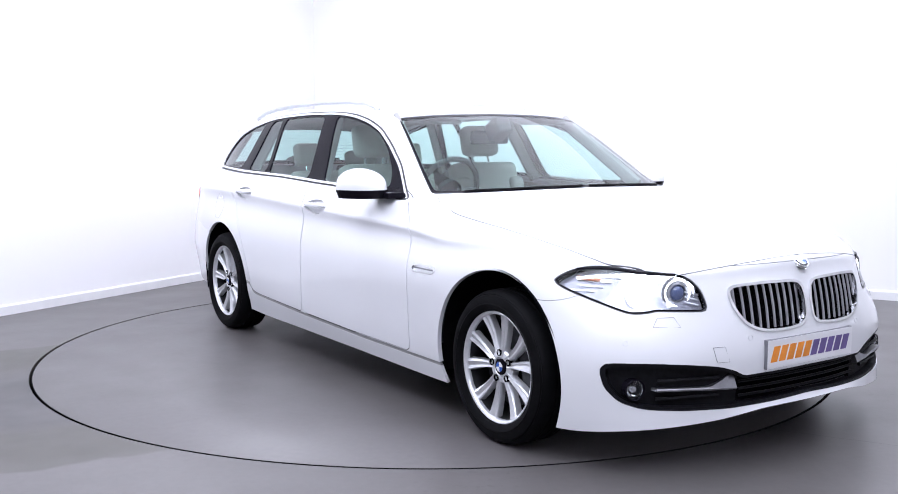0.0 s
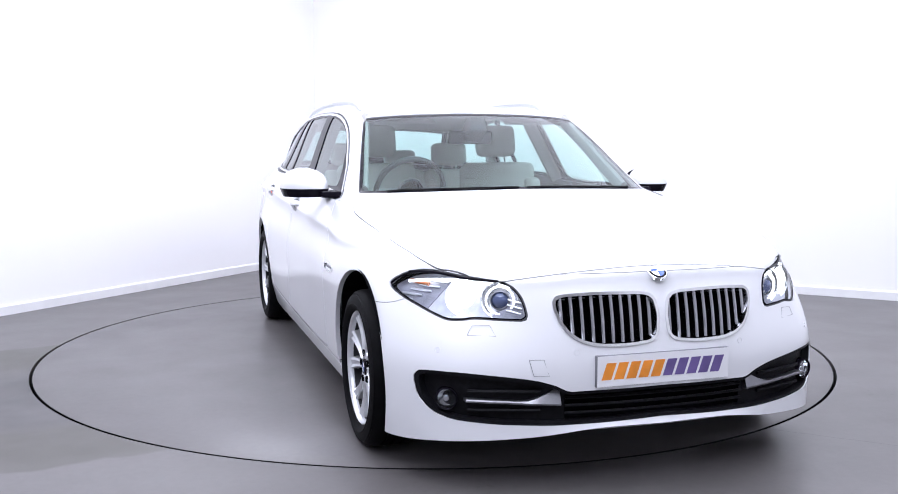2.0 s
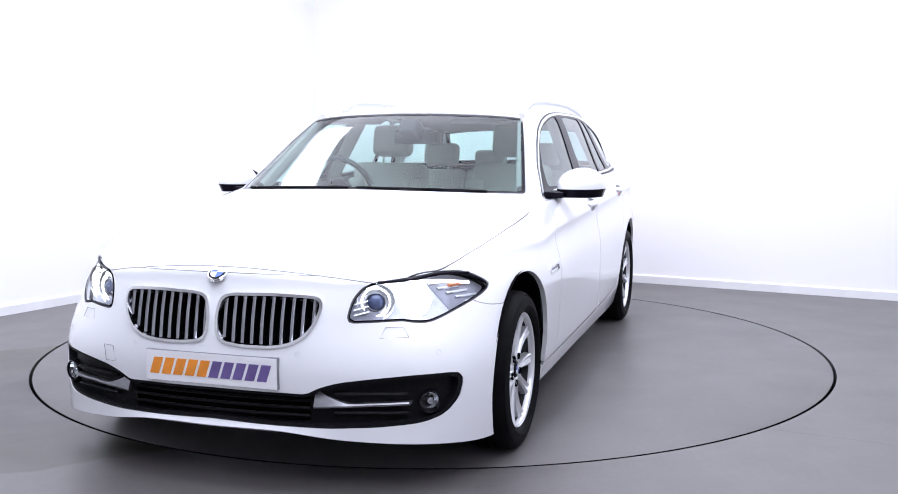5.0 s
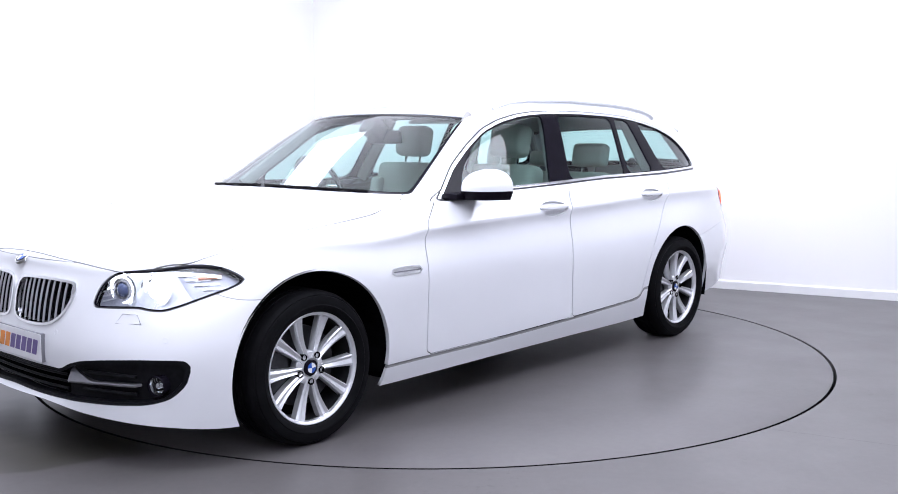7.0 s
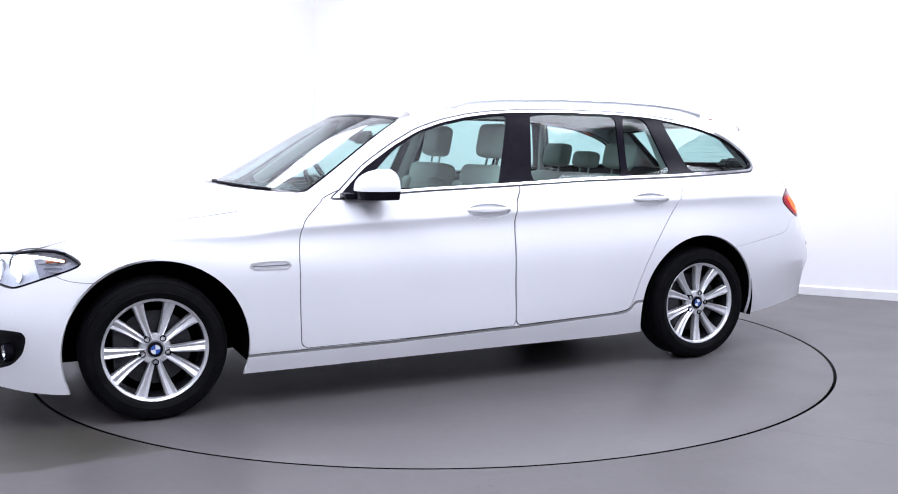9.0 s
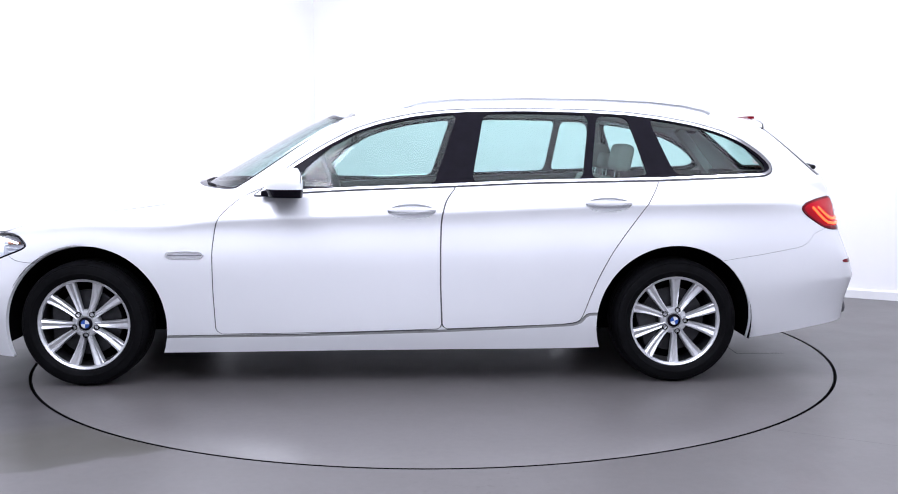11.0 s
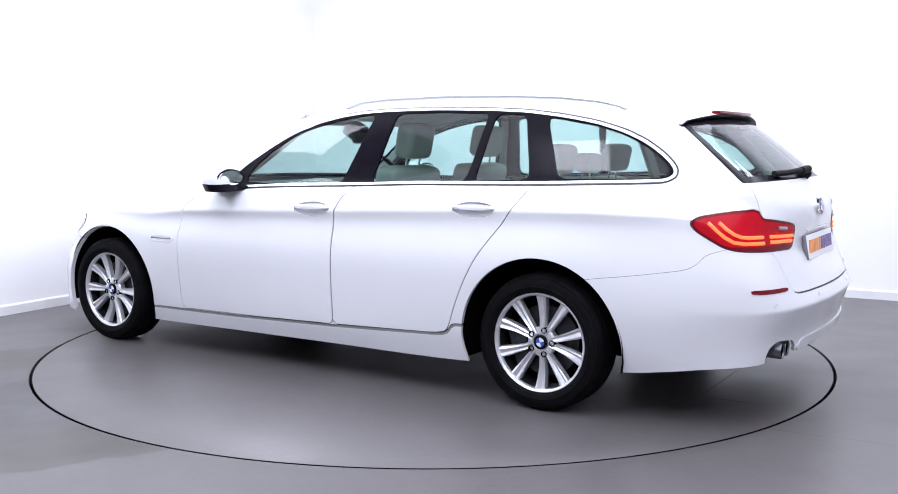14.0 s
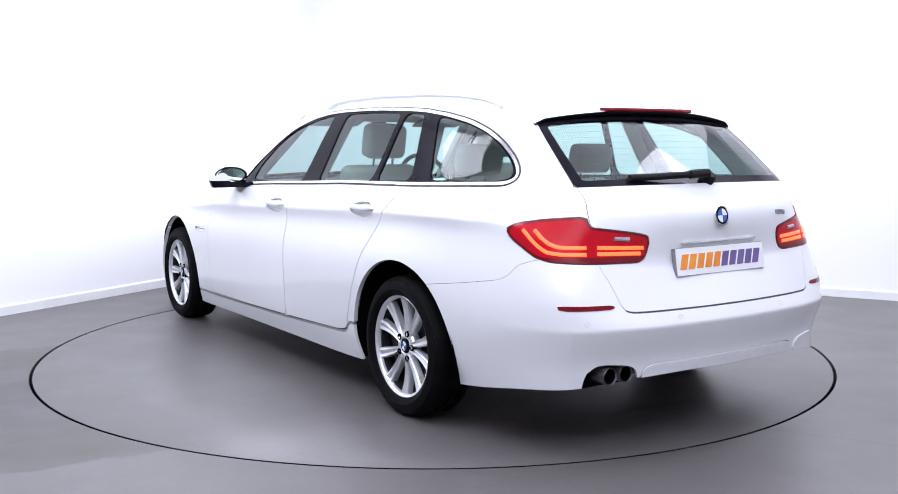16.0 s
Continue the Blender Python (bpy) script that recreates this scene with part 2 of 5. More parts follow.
def build_floor():
    corners = [room_point(-0.0, -0.0), room_point(0, LEN_R), room_point(LEN_L, LEN_R), room_point(LEN_L, 0)]
    n = 192
    ring = [Vector((R_HOLE * math.cos(2 * math.pi * k / n), R_HOLE * math.sin(2 * math.pi * k / n), 0)) for k in range(n)]

    def outer(d):
        """Where a ray from the axis meets the room's walls."""
        best = 1e9
        for i in range(4):
            p, q = corners[i], corners[(i + 1) % 4]
            e = q - p
            den = d.x * e.y - d.y * e.x
            if abs(den) > 1e-9:
                t = (p.x * e.y - p.y * e.x) / den
                s = (p.x * d.y - p.y * d.x) / den
                if t > 0 and -1e-6 <= s <= 1 + 1e-6:
                    best = min(best, t)
        return d * best

    dirs = [Vector((math.cos(2 * math.pi * k / n), math.sin(2 * math.pi * k / n), 0)) for k in range(n)]
    out = [outer(d) for d in dirs]
    for c in corners:
        k = max(range(n), key=lambda i: dirs[i].dot(c.normalized()))
        out[k] = c.copy()
    low = [Vector((v.x, v.y, -0.12)) for v in ring]
    centre_low = n * 3
    verts = ring + out + low + [Vector((0, 0, -0.12))]
    faces = []
    for k in range(n):
        j = (k + 1) % n
        faces += [(k, n + k, n + j, j), (k, j, 2 * n + j, 2 * n + k), (2 * n + k, 2 * n + j, centre_low)]
    fm = [0, 0, 1] * n
    return tagged(link_obj("floor", verts, faces, FLOOR, smooth=False, mats=[FLOOR, PIT], face_mats=fm),
                  "worn grey painted concrete studio floor with scuffs", "floor", kind="structure")


build_floor()


def build_turntable():
    bm = bmesh.new()
    lathe_bm(bm, [(0, 0), (0.8, 0), (1.6, 0), (R_DISC - 0.002, 0), (R_DISC, -0.0012), (R_DISC, -0.1), (0, -0.1)], 192)
    ob = tagged(part("turntable", bm, DISC, smooth=True), "round grey painted vehicle turntable flush in the floor", "turntable")
    # black band round the disc's edge, in the gap to the floor
    bm = bmesh.new()
    lathe_bm(bm, [(R_DISC + .0002, -.0012), (R_DISC + .003, -.0018), (R_DISC + .003, -.06), (R_DISC + .0002, -.06)], 192)
    part("edge_band", bm, PIT, ob, "black edge band", True)
    for x0, x1, y0, y1 in ((-1.746, -1.742, -.30, .322), (-2.02, -1.742, .3185, .322)):
        bm = bmesh.new()
        box_bm(bm, x0, x1, y0, y1, -.004, .0008)
        part("hatch_joint", bm, SEAM, ob, "dark joint of a floor hatch")
    return ob


turntable = build_turntable()


def wall_slab(name, p, q, inward, label):
    """A wall 0.15 m thick from p to q, standing outside the room, with its skirting board."""
    t = (q - p).normalized()
    back = -inward * 0.15
    verts = [p, q, q + back, p + back]
    verts = [Vector((v.x, v.y, z)) for z in (-0.12, ROOM_H) for v in verts]
    faces = [(0, 1, 2, 3), (4, 5, 6, 7), (0, 1, 5, 4), (1, 2, 6, 5), (2, 3, 7, 6), (3, 0, 4, 7)]
    tagged(link_obj(name, verts, faces, WALL, smooth=False), label, "wall", kind="structure")


def skirting(p, q, inward):
    prof = [(0.0, 0.0), (0.016, 0.0), (0.016, 0.062), (0.010, 0.072), (0.0, 0.074)]
    verts = [c + inward * (o + 0.001) + Vector((0, 0, h)) for c in (p, q) for o, h in prof]
    n = len(prof)
    faces = [(i, (i + 1) % n, n + (i + 1) % n, n + i) for i in range(n)] + [tuple(range(n)), tuple(range(n, 2 * n))]
    tagged(link_obj("baseboard", verts, faces, SKIRT, smooth=False), "white gloss painted skirting board along the wall", "skirting board", kind="structure")


A, B, C, D = room_point(0, 0), room_point(LEN_L, 0), room_point(LEN_L, LEN_R), room_point(0, LEN_R)
for nm, p, q, inw in (("wall_west", A, B, ALONG_R), ("wall_north", A, D, ALONG_L), ("wall_south", B, C, -ALONG_L), ("wall_east", D, C, -ALONG_R)):
    wall_slab(nm, p, q, inw, "plain matt white painted studio wall")
    skirting(p + (q - p).normalized() * 0.02, q - (q - p).normalized() * 0.02, inw)
ce = [room_point(-.15, -.15), room_point(LEN_L + .15, -.15), room_point(LEN_L + .15, LEN_R + .15), room_point(-.15, LEN_R + .15)]
tagged(link_obj("ceiling", [Vector((v.x, v.y, z)) for z in (ROOM_H, ROOM_H + 0.12) for v in ce],
                [(0, 1, 2, 3), (4, 5, 6, 7), (0, 1, 5, 4), (1, 2, 6, 5), (2, 3, 7, 6), (3, 0, 4, 7)], WALL, smooth=False),
       "plain white ceiling", "ceiling", kind="structure")


# ================= car body surface =================
# The car's own space: x ahead, y to its left, z up, origin on the ground midway between the axles.
# Feature lines run from the middle of the nose, round the side, to the middle of the tail.
car = tagged(new("estate_car"), "white estate car with silver alloy wheels standing on the turntable", "car")

UNDERSIDE = [(2.294, 0, .230), (2.282, .25, .229), (2.226, .48, .200), (2.100, .748, .177), (1.862, .900, .152), (1.48, .90, .17), (1.09, .895, .165), (.8, .895, .166), (.3, .895, .17),
    (-.3, .895, .173), (-1.05, .893, .178), (-1.48, .88, .20), (-1.905, .855, .22), (-2.2, .82, .262), (-2.41, .72, .288), (-2.49, .52, .315), (-2.525, .26, .325), (-2.535, 0, .325)]
LOWER_BULGE = [(2.286, 0, .247), (2.274, .25, .247), (2.218, .5, .238), (2.095, .752, .235), (1.875, .905, .242), (1.48, .925, .26), (1.08, .922, .262), (.8, .922, .262), (.3, .925, .268),
    (-.3, .928, .28), (-1.05, .925, .30), (-1.48, .915, .30), (-1.9, .880, .31), (-2.21, .830, .35), (-2.42, .725, .38), (-2.505, .51, .40), (-2.54, .26, .40), (-2.55, 0, .40)]
BUMPER_FACE = [(2.284, 0, .45), (2.276, .25, .45), (2.222, .5, .45), (2.09, .75, .45), (1.87, .905, .46), (1.48, .935, .48), (1.1, .94, .47), (.8, .938, .45), (.3, .935, .45),
    (-.3, .935, .46), (-1.05, .94, .48), (-1.48, .94, .5), (-1.92, .905, .5), (-2.24, .848, .51), (-2.45, .742, .515), (-2.54, .53, .52), (-2.575, .27, .52), (-2.585, 0, .52)]
WAIST = [(2.260, 0, .62), (2.250, .26, .62), (2.17, .5, .62), (2.00, .73, .64), (1.80, .875, .66), (1.48, .925, .70), (1.1, .943, .66), (.8, .943, .66), (.3, .937, .66),
    (-.3, .935, .66), (-1.05, .94, .68), (-1.48, .943, .70), (-1.92, .90, .68), (-2.22, .845, .66), (-2.425, .745, .62), (-2.505, .54, .60), (-2.54, .27, .60), (-2.55, 0, .60)]
SHOULDER = [(2.222, 0, .765), (2.205, .26, .76), (2.125, .5, .74), (1.95, .70, .768), (1.75, .82, .79), (1.48, .885, .81), (1.1, .915, .805), (.82, .92, .829), (.39, .92, .845),
    (-.3, .92, .87), (-1.04, .918, .898), (-1.48, .915, .91), (-1.88, .888, .914), (-2.16, .822, .90), (-2.375, .698, .80), (-2.45, .5, .765), (-2.47, .27, .75), (-2.475, 0, .75)]
SHOULDER_TOP = [(2.16, 0, .805), (2.14, .25, .80), (2.05, .5, .795), (1.87, .66, .83), (1.68, .745, .86), (1.42, .81, .885), (1.1, .845, .905), (.82, .86, .925), (.39, .86, .94),
    (-.3, .865, .96), (-1.04, .865, .985), (-1.48, .85, 1.0), (-1.88, .80, 1.005), (-2.16, .73, .995), (-2.36, .625, .945), (-2.445, .44, .935), (-2.475, .24, .93), (-2.483, 0, .93)]
BONNET_MIDDLE = [(1.6, 0, .94), (1.6, .25, .936), (1.55, .47, .925), (1.4, .64, .92), (1.25, .735, .922), (1.1, .79, .928), (.9, .82, .937), (.68, .83, .945), (.3, .835, .958),
    (-.32, .842, .978), (-1.04, .84, 1.003), (-1.48, .825, 1.016), (-1.87, .777, 1.024), (-2.14, .715, 1.02), (-2.335, .625, 1.0), (-2.415, .43, .995), (-2.445, .23, .99), (-2.453, 0, .99)]
BELT = [(1.0, 0, 1.007), (.985, .25, 1.004), (.93, .48, .998), (.84, .66, .99), (.755, .745, .985), (.70, .785, .98), (.60, .80, .975), (.46, .805, .975), (.2, .81, .98),
    (-.35, .815, .997), (-1.04, .81, 1.02), (-1.48, .795, 1.03), (-1.86, .75, 1.042), (-2.11, .69, 1.045), (-2.30, .622, 1.045), (-2.385, .42, 1.05), (-2.41, .22, 1.052), (-2.42, 0, 1.053)]
GLASS_TOP = [(.318, 0, 1.370), (.308, .22, 1.367), (.272, .42, 1.359), (.225, .54, 1.350), (.195, .59, 1.345), (.12, .61, 1.355), (.02, .618, 1.37), (-.12, .622, 1.383), (-.3, .626, 1.394),
    (-.6, .627, 1.402), (-1.1, .622, 1.395), (-1.4, .615, 1.376), (-1.62, .61, 1.353), (-1.82, .60, 1.332), (-1.99, .565, 1.31), (-2.035, .4, 1.325), (-2.055, .2, 1.335), (-2.06, 0, 1.338)]
ROOF_EDGE = [(.05, 0, 1.411), (.045, .2, 1.409), (.02, .38, 1.403), (-.02, .47, 1.397), (-.05, .51, 1.392), (-.1, .525, 1.396), (-.2, .535, 1.404), (-.3, .54, 1.411), (-.45, .54, 1.418),
    (-.65, .54, 1.421), (-1.1, .535, 1.416), (-1.38, .53, 1.402), (-1.6, .52, 1.384), (-1.76, .50, 1.366), (-1.88, .46, 1.356), (-1.92, .33, 1.363), (-1.935, .17, 1.368), (-1.94, 0, 1.37)]
ROOF_MIDDLE = [(x, 0, 1.441 - 0.038 * (x + .75) ** 2) for x in (-.3, -.32, -.36, -.4, -.44, -.48, -.53, -.58, -.65, -.8, -1.1, -1.3, -1.42, -1.5, -1.56, -1.6, -1.63, -1.65)]
LINES = [UNDERSIDE, LOWER_BULGE, BUMPER_FACE, WAIST, SHOULDER, SHOULDER_TOP, BONNET_MIDDLE, BELT, GLASS_TOP, ROOF_EDGE, ROOF_MIDDLE]


def under_crease(low, high):
    """The hollow just below the shoulder crease of the doors and wings."""
    out = []
    for k, (a, b) in enumerate(zip(low, high)):
        hollow = 0.013 * min(max((k - 5.0) / 2.0, 0), 1) * min(max((13.5 - k) / 2.0, 0), 1)
        out.append(tuple(p + (q - p) * 0.74 - (hollow if i == 1 else 0) for i, (p, q) in enumerate(zip(a, b))))
    return out


LINES.insert(4, under_crease(LINES[3], LINES[4]))
U_STEPS = (16, 16, 18, 18, 18, 18, 13, 18, 26, 30, 20, 18, 16, 14, 14, 12, 10)
V_STEPS = (5, 12, 11, 8, 4, 9, 12, 13, 18, 6, 8)
ROW_BELT, ROW_TOP = 8, 9


def hermite(points, steps, crease=None, before=None, after=None):
    """Smooth line through points (n, k, 3), all k lines at once; crease (n, k) from 0 smooth to 1 sharp."""
    p = np.asarray(points, float)
    n = len(p)
    ext = np.concatenate([[before if before is not None else 2 * p[0] - p[1]], p, [after if after is not None else 2 * p[-1] - p[-2]]])
    seg = np.linalg.norm(np.diff(ext, axis=0), axis=-1, keepdims=True) ** 0.6 + 1e-6
    slope = np.diff(ext, axis=0) / seg
    tan = (slope[:-1] * seg[1:] + slope[1:] * seg[:-1]) / (seg[:-1] + seg[1:])
    out, par = [], []
    for i in range(n - 1):
        s = seg[i + 1]
        ta, tb = tan[i], tan[i + 1]
        if crease is not None:
            ta = ta * (1 - crease[i][..., None]) + slope[i + 1] * crease[i][..., None]
            tb = tb * (1 - crease[i + 1][..., None]) + slope[i + 1] * crease[i + 1][..., None]
        for q in range(steps[i] + (i == n - 2)):
            t = q / steps[i]
            h = (2 * t ** 3 - 3 * t ** 2 + 1, t ** 3 - 2 * t ** 2 + t, -2 * t ** 3 + 3 * t ** 2, t ** 3 - t ** 2)
            out.append(h[0] * p[i] + h[1] * s * ta + h[2] * p[i + 1] + h[3] * s * tb)
            par.append(i + t)
    return np.array(out), np.array(par)


def build_surface():
    flip = np.array([1, -1, 1])
    rows, par_u = [], None
    for line in LINES:
        a = np.array(line, float)[:, None, :]
        r, par_u = hermite(a, U_STEPS, None, a[1] * flip, a[-2] * flip)
        rows.append(r[:, 0])
    rows = np.array(rows)
    crease = np.zeros(rows.shape[:2])
    side = np.clip((par_u - 5.5) / 1.5, 0, 1) * np.clip((13.3 - par_u) / 0.8, 0, 1)
    crease[5] = 0.95 * side
    crease[8] = np.where(par_u < 4.6, 0.9, 0.25) + np.where(par_u > 13.6, 0.5, 0)
    crease[9] = 0.35
    crease[1] = 0.5 * side
    crease[2] = np.clip((par_u - 12.3) / 0.8, 0, 1) * 0.75
    crease = np.clip(crease, 0, 1)
    end = rows[-2] * flip
    end[:, 1] = -rows[-2][:, 1]
    grid, par_v = hermite(rows, V_STEPS, crease, None, end)
    grid[:, 0, 1] = 0
    grid[:, -1, 1] = 0
    grid[-1, :, 1] = 0
    du = np.gradient(grid, axis=1)
    dv = np.gradient(grid, axis=0)
    nor = np.cross(du, dv)
    nor /= np.linalg.norm(nor, axis=-1, keepdims=True) + 1e-9
    mid = grid - np.array([0, 0, .7])
    if (nor * mid).sum() < 0:
        nor = -nor
    nor[:, 0, 1] = 0
    nor[:, -1, 1] = 0
    nor[-1, :, 1] = 0
    nv, nu = grid.shape[:2]
    uu, vv = np.meshgrid(par_u, par_v)
    table = np.concatenate([grid, uu[..., None], vv[..., None], nor], axis=-1).reshape(-1, 8)
    faces = [(j * nu + i, j * nu + i + 1, (j + 1) * nu + i + 1, (j + 1) * nu + i) for j in range(nv - 1) for i in range(nu - 1)]
    return table, faces


TABLE, FACES = build_surface()
POINTS = [tuple(r) for r in TABLE]


def split(faces, field):
    """Cut faces along the zero line of field(table): those inside (below zero) and those outside."""
    tab = np.array(POINTS)
    f = field(tab)
    f = np.where(np.abs(f) < 1e-6, 1e-6, f)
    inner, outer, cut = [], [], {}

    def crossing(a, b):
        key = (a, b) if a < b else (b, a)
        if key not in cut:
            t = f[a] / (f[a] - f[b])
            q = tab[a] * (1 - t) + tab[b] * t
            POINTS.append(tuple(q))
            cut[key] = len(POINTS) - 1
        return cut[key]

    for fc in faces:
        s = [f[i] < 0 for i in fc]
        if all(s):
            inner.append(fc)
        elif not any(s):
            outer.append(fc)
        else:
            a_in, a_out = [], []
            for k, i in enumerate(fc):
                j = fc[(k + 1) % len(fc)]
                (a_in if s[k] else a_out).append(i)
                if s[k] != s[(k + 1) % len(fc)]:
                    c = crossing(i, j)
                    a_in.append(c)
                    a_out.append(c)
            if len(a_in) > 2:
                inner.append(tuple(a_in))
            if len(a_out) > 2:
                outer.append(tuple(a_out))
    return inner, outer


def outline(points, rounds=3, radius=0.022):
    """A closed line of points, its corners rounded by cutting them off again and again."""
    p = np.array(points, float)
    for _ in range(rounds):
        q = np.roll(p, -1, axis=0)
        f = np.minimum(0.2, radius / (np.linalg.norm(q - p, axis=1, keepdims=True) + 1e-9))
        p = np.stack([p * (1 - f) + q * f, p * f + q * (1 - f)], 1).reshape(-1, 2)
    return p


def inside(poly, s, z):
    """Signed distance to a closed outline, negative inside."""
    a, b = poly, np.roll(poly, -1, axis=0)
    best = np.full(len(s), 1e9)
    odd = np.zeros(len(s), bool)
    for (ax, ay), (bx, by) in zip(a, b):
        ex, ey = bx - ax, by - ay
        t = np.clip(((s - ax) * ex + (z - ay) * ey) / (ex * ex + ey * ey + 1e-12), 0, 1)
        best = np.minimum(best, np.hypot(s - ax - t * ex, z - ay - t * ey))
        if by != ay:
            odd ^= ((ay > z) != (by > z)) & (s < (bx - ax) * (z - ay) / (by - ay) + ax)
    return np.where(odd, -best, best)


def side_field(poly, grow=0.0, ymin=0.45):
    return lambda t: np.maximum(inside(poly, t[:, 0], t[:, 2]) - grow, ymin - t[:, 1])


def front_field(poly, grow=0.0, xmin=1.5):
    return lambda t: np.maximum(inside(poly, t[:, 1], t[:, 2]) - grow, xmin - t[:, 0])


def rear_field(poly, grow=0.0, xmax=-1.5):
    return lambda t: np.maximum(inside(poly, t[:, 1], t[:, 2]) - grow, t[:, 0] - xmax)


def top_field(poly, grow=0.0, zmin=0.7):
    return lambda t: np.maximum(inside(poly, t[:, 0], t[:, 1]) - grow, zmin - t[:, 2])


def slant_field(poly, azimuth, grow=0.0, keep=None):
    """Seen level from an azimuth (degrees from straight ahead of the car, towards its left)."""
    c, s = math.cos(radians(azimuth)), math.sin(radians(azimuth))
    return lambda t: np.maximum(inside(poly, t[:, 1] * c - t[:, 0] * s, t[:, 2]) - grow, 0.3 - (t[:, 0] * c + t[:, 1] * s))


SEAMS = []


def panel(faces, make_field, gap=0.0025):
    """Cut a panel out, leaving a narrow joint round it."""
    inn, rest = split(faces, make_field(-gap))
    strip, rest = split(rest, make_field(gap))
    SEAMS.extend(strip)
    return inn, rest


def emit(name, faces, mat, parent, both="whole", depth=0.014, offset=0.0, label="", rim_mat=None):
    """Mesh objects from faces of the half surface. both: 'whole' joins it with its mirror image, 'pair' makes two objects."""
    if not faces:
        return []
    tab = np.array(POINTS)
    pos = tab[:, :3] + tab[:, 5:8] * offset
    low = tab[:, :3] + tab[:, 5:8] * (offset - depth)
    edges = {}
    for fc in faces:
        for k, i in enumerate(fc):
            j = fc[(k + 1) % len(fc)]
            key = (min(i, j), max(i, j))
            edges[key] = None if key in edges else (i, j)
    border = [e for e in edges.values() if e]
    made = []
    for sides in ([(1, -1)] if both == "whole" else [(1,), (-1,)]):
        verts, out, index = [], [], {}

        def vert(i, s, kind):
            p = (pos if kind < 2 else low)[i]
            mid = both == "whole" and abs(tab[i][1]) < 1e-5
            key = (i, 0 if mid else s, kind)
            if key not in index:
                index[key] = len(verts)
                verts.append((p[0], 0.0 if mid else p[1] * s, p[2]))
            return index[key]

        for s in sides:
            for fc in faces:
                q = [vert(i, s, 0) for i in fc]
                out.append(q if s > 0 else q[::-1])
            if depth:
                for i, j in border:
                    if both == "whole" and abs(tab[i][1]) < 1e-5 and abs(tab[j][1]) < 1e-5:
                        continue
                    q = [vert(j, s, 1), vert(i, s, 1), vert(i, s, 2), vert(j, s, 2)]
                    out.append(q if s > 0 else q[::-1])
        ob = link_obj(name, verts, out, mat, parent, label)
        made.append(ob)
    return made


# ---- outlines in side view ----
ARCH_F, ARCH_R = (1.472, .308, .400), (-1.478, .305, .397)
DLO = outline([(.66, .945), (.60, .985), (.465, 1.105), (.30, 1.208), (.146, 1.288), (0, 1.334), (-.158, 1.366), (-.30, 1.382), (-.458, 1.390), (-.756, 1.393), (-1.05, 1.386), (-1.27, 1.374),
               (-1.46, 1.350), (-1.636, 1.318), (-1.78, 1.276), (-1.89, 1.226), (-1.985, 1.160), (-2.035, 1.105), (-2.035, 1.065), (-1.99, 1.041), (-1.42, 1.022), (-.76, 1.010), (-.35, .993), (.124, .977), (.424, .962)], rounds=2)
FRONT_DOOR = outline([(.830, .262), (.838, .486), (.838, .692), (.826, .80), (.80, .86), (.70, .948), (.60, .992), (.2, 1.06), (-.37, 1.06), (-.37, .99), (-.34, .955), (-.318, .92), (-.297, .84),
                      (-.291, .70), (-.291, .5), (-.296, .36), (-.298, .283), (.25, .268)], rounds=1)
REAR_DOOR = outline([(-.301, .283), (-.299, .36), (-.294, .5), (-.294, .70), (-.300, .84), (-.321, .92), (-.343, .955), (-.373, .99), (-.373, 1.06), (-1.43, 1.06), (-1.405, 1.02), (-1.35, .93),
                     (-1.292, .849), (-1.22, .76), (-1.156, .672), (-1.095, .56), (-1.047, .448), (-1.02, .37), (-.995, .315), (-.90, .303)], rounds=1)
SILL = outline([(1.2, .254), (.401, .2605), (-.303, .2785), (-.96, .306), (-1.0, .318), (-1.03, .362), (-1.3, .36), (-1.3, .1), (1.2, .1)], rounds=1)
REAR_BUMPER = outline([(-1.6, .605), (-1.74, .627), (-1.938, .654), (-2.141, .687), (-2.19, .715), (-2.21, .75), (-2.3, .78), (-2.9, .78), (-2.9, .1), (-1.6, .1)], rounds=1)
FRONT_BUMPER = outline([(1.5, .625), (1.69, .625), (1.75, .623), (1.817, .630), (1.866, .646), (1.95, .70), (2.05, .75), (2.7, .80), (2.7, .05), (1.5, .05)], rounds=1)
BONNET = outline([(2.28, -.2), (2.27, .1), (2.26, .25), (2.22, .42), (2.14, .55), (2.0, .66), (1.923, .731), (1.833, .77), (1.678, .808), (1.489, .83), (1.308, .84), (1.063, .845), (.924, .812), (.80, .755),
                  (.80, .70), (.90, .50), (.965, .25), (.98, -.2)], rounds=2)
# outlines seen level from the corners: distance across, height
HEADLAMP = outline([(-.474, .697), (-.493, .715), (-.546, .741), (-.609, .756), (-.683, .758), (-.755, .748), (-.859, .738), (-.932, .732), (-.974, .716), (-1.009, .681), (-1.028, .640), (-1.038, .603),
                    (-.961, .603), (-.846, .605), (-.815, .597), (-.753, .594), (-.692, .612), (-.609, .641), (-.546, .662), (-.504, .679)], rounds=1)
TAIL_LAMP = outline([(.545, .886), (.582, .909), (.692, .925), (.850, .937), (.862, .896), (.929, .889), (1.043, .873), (1.106, .857), (1.093, .795), (1.074, .757), (.860, .760), (.710, .766), (.657, .780), (.615, .810), (.564, .849)], rounds=1)
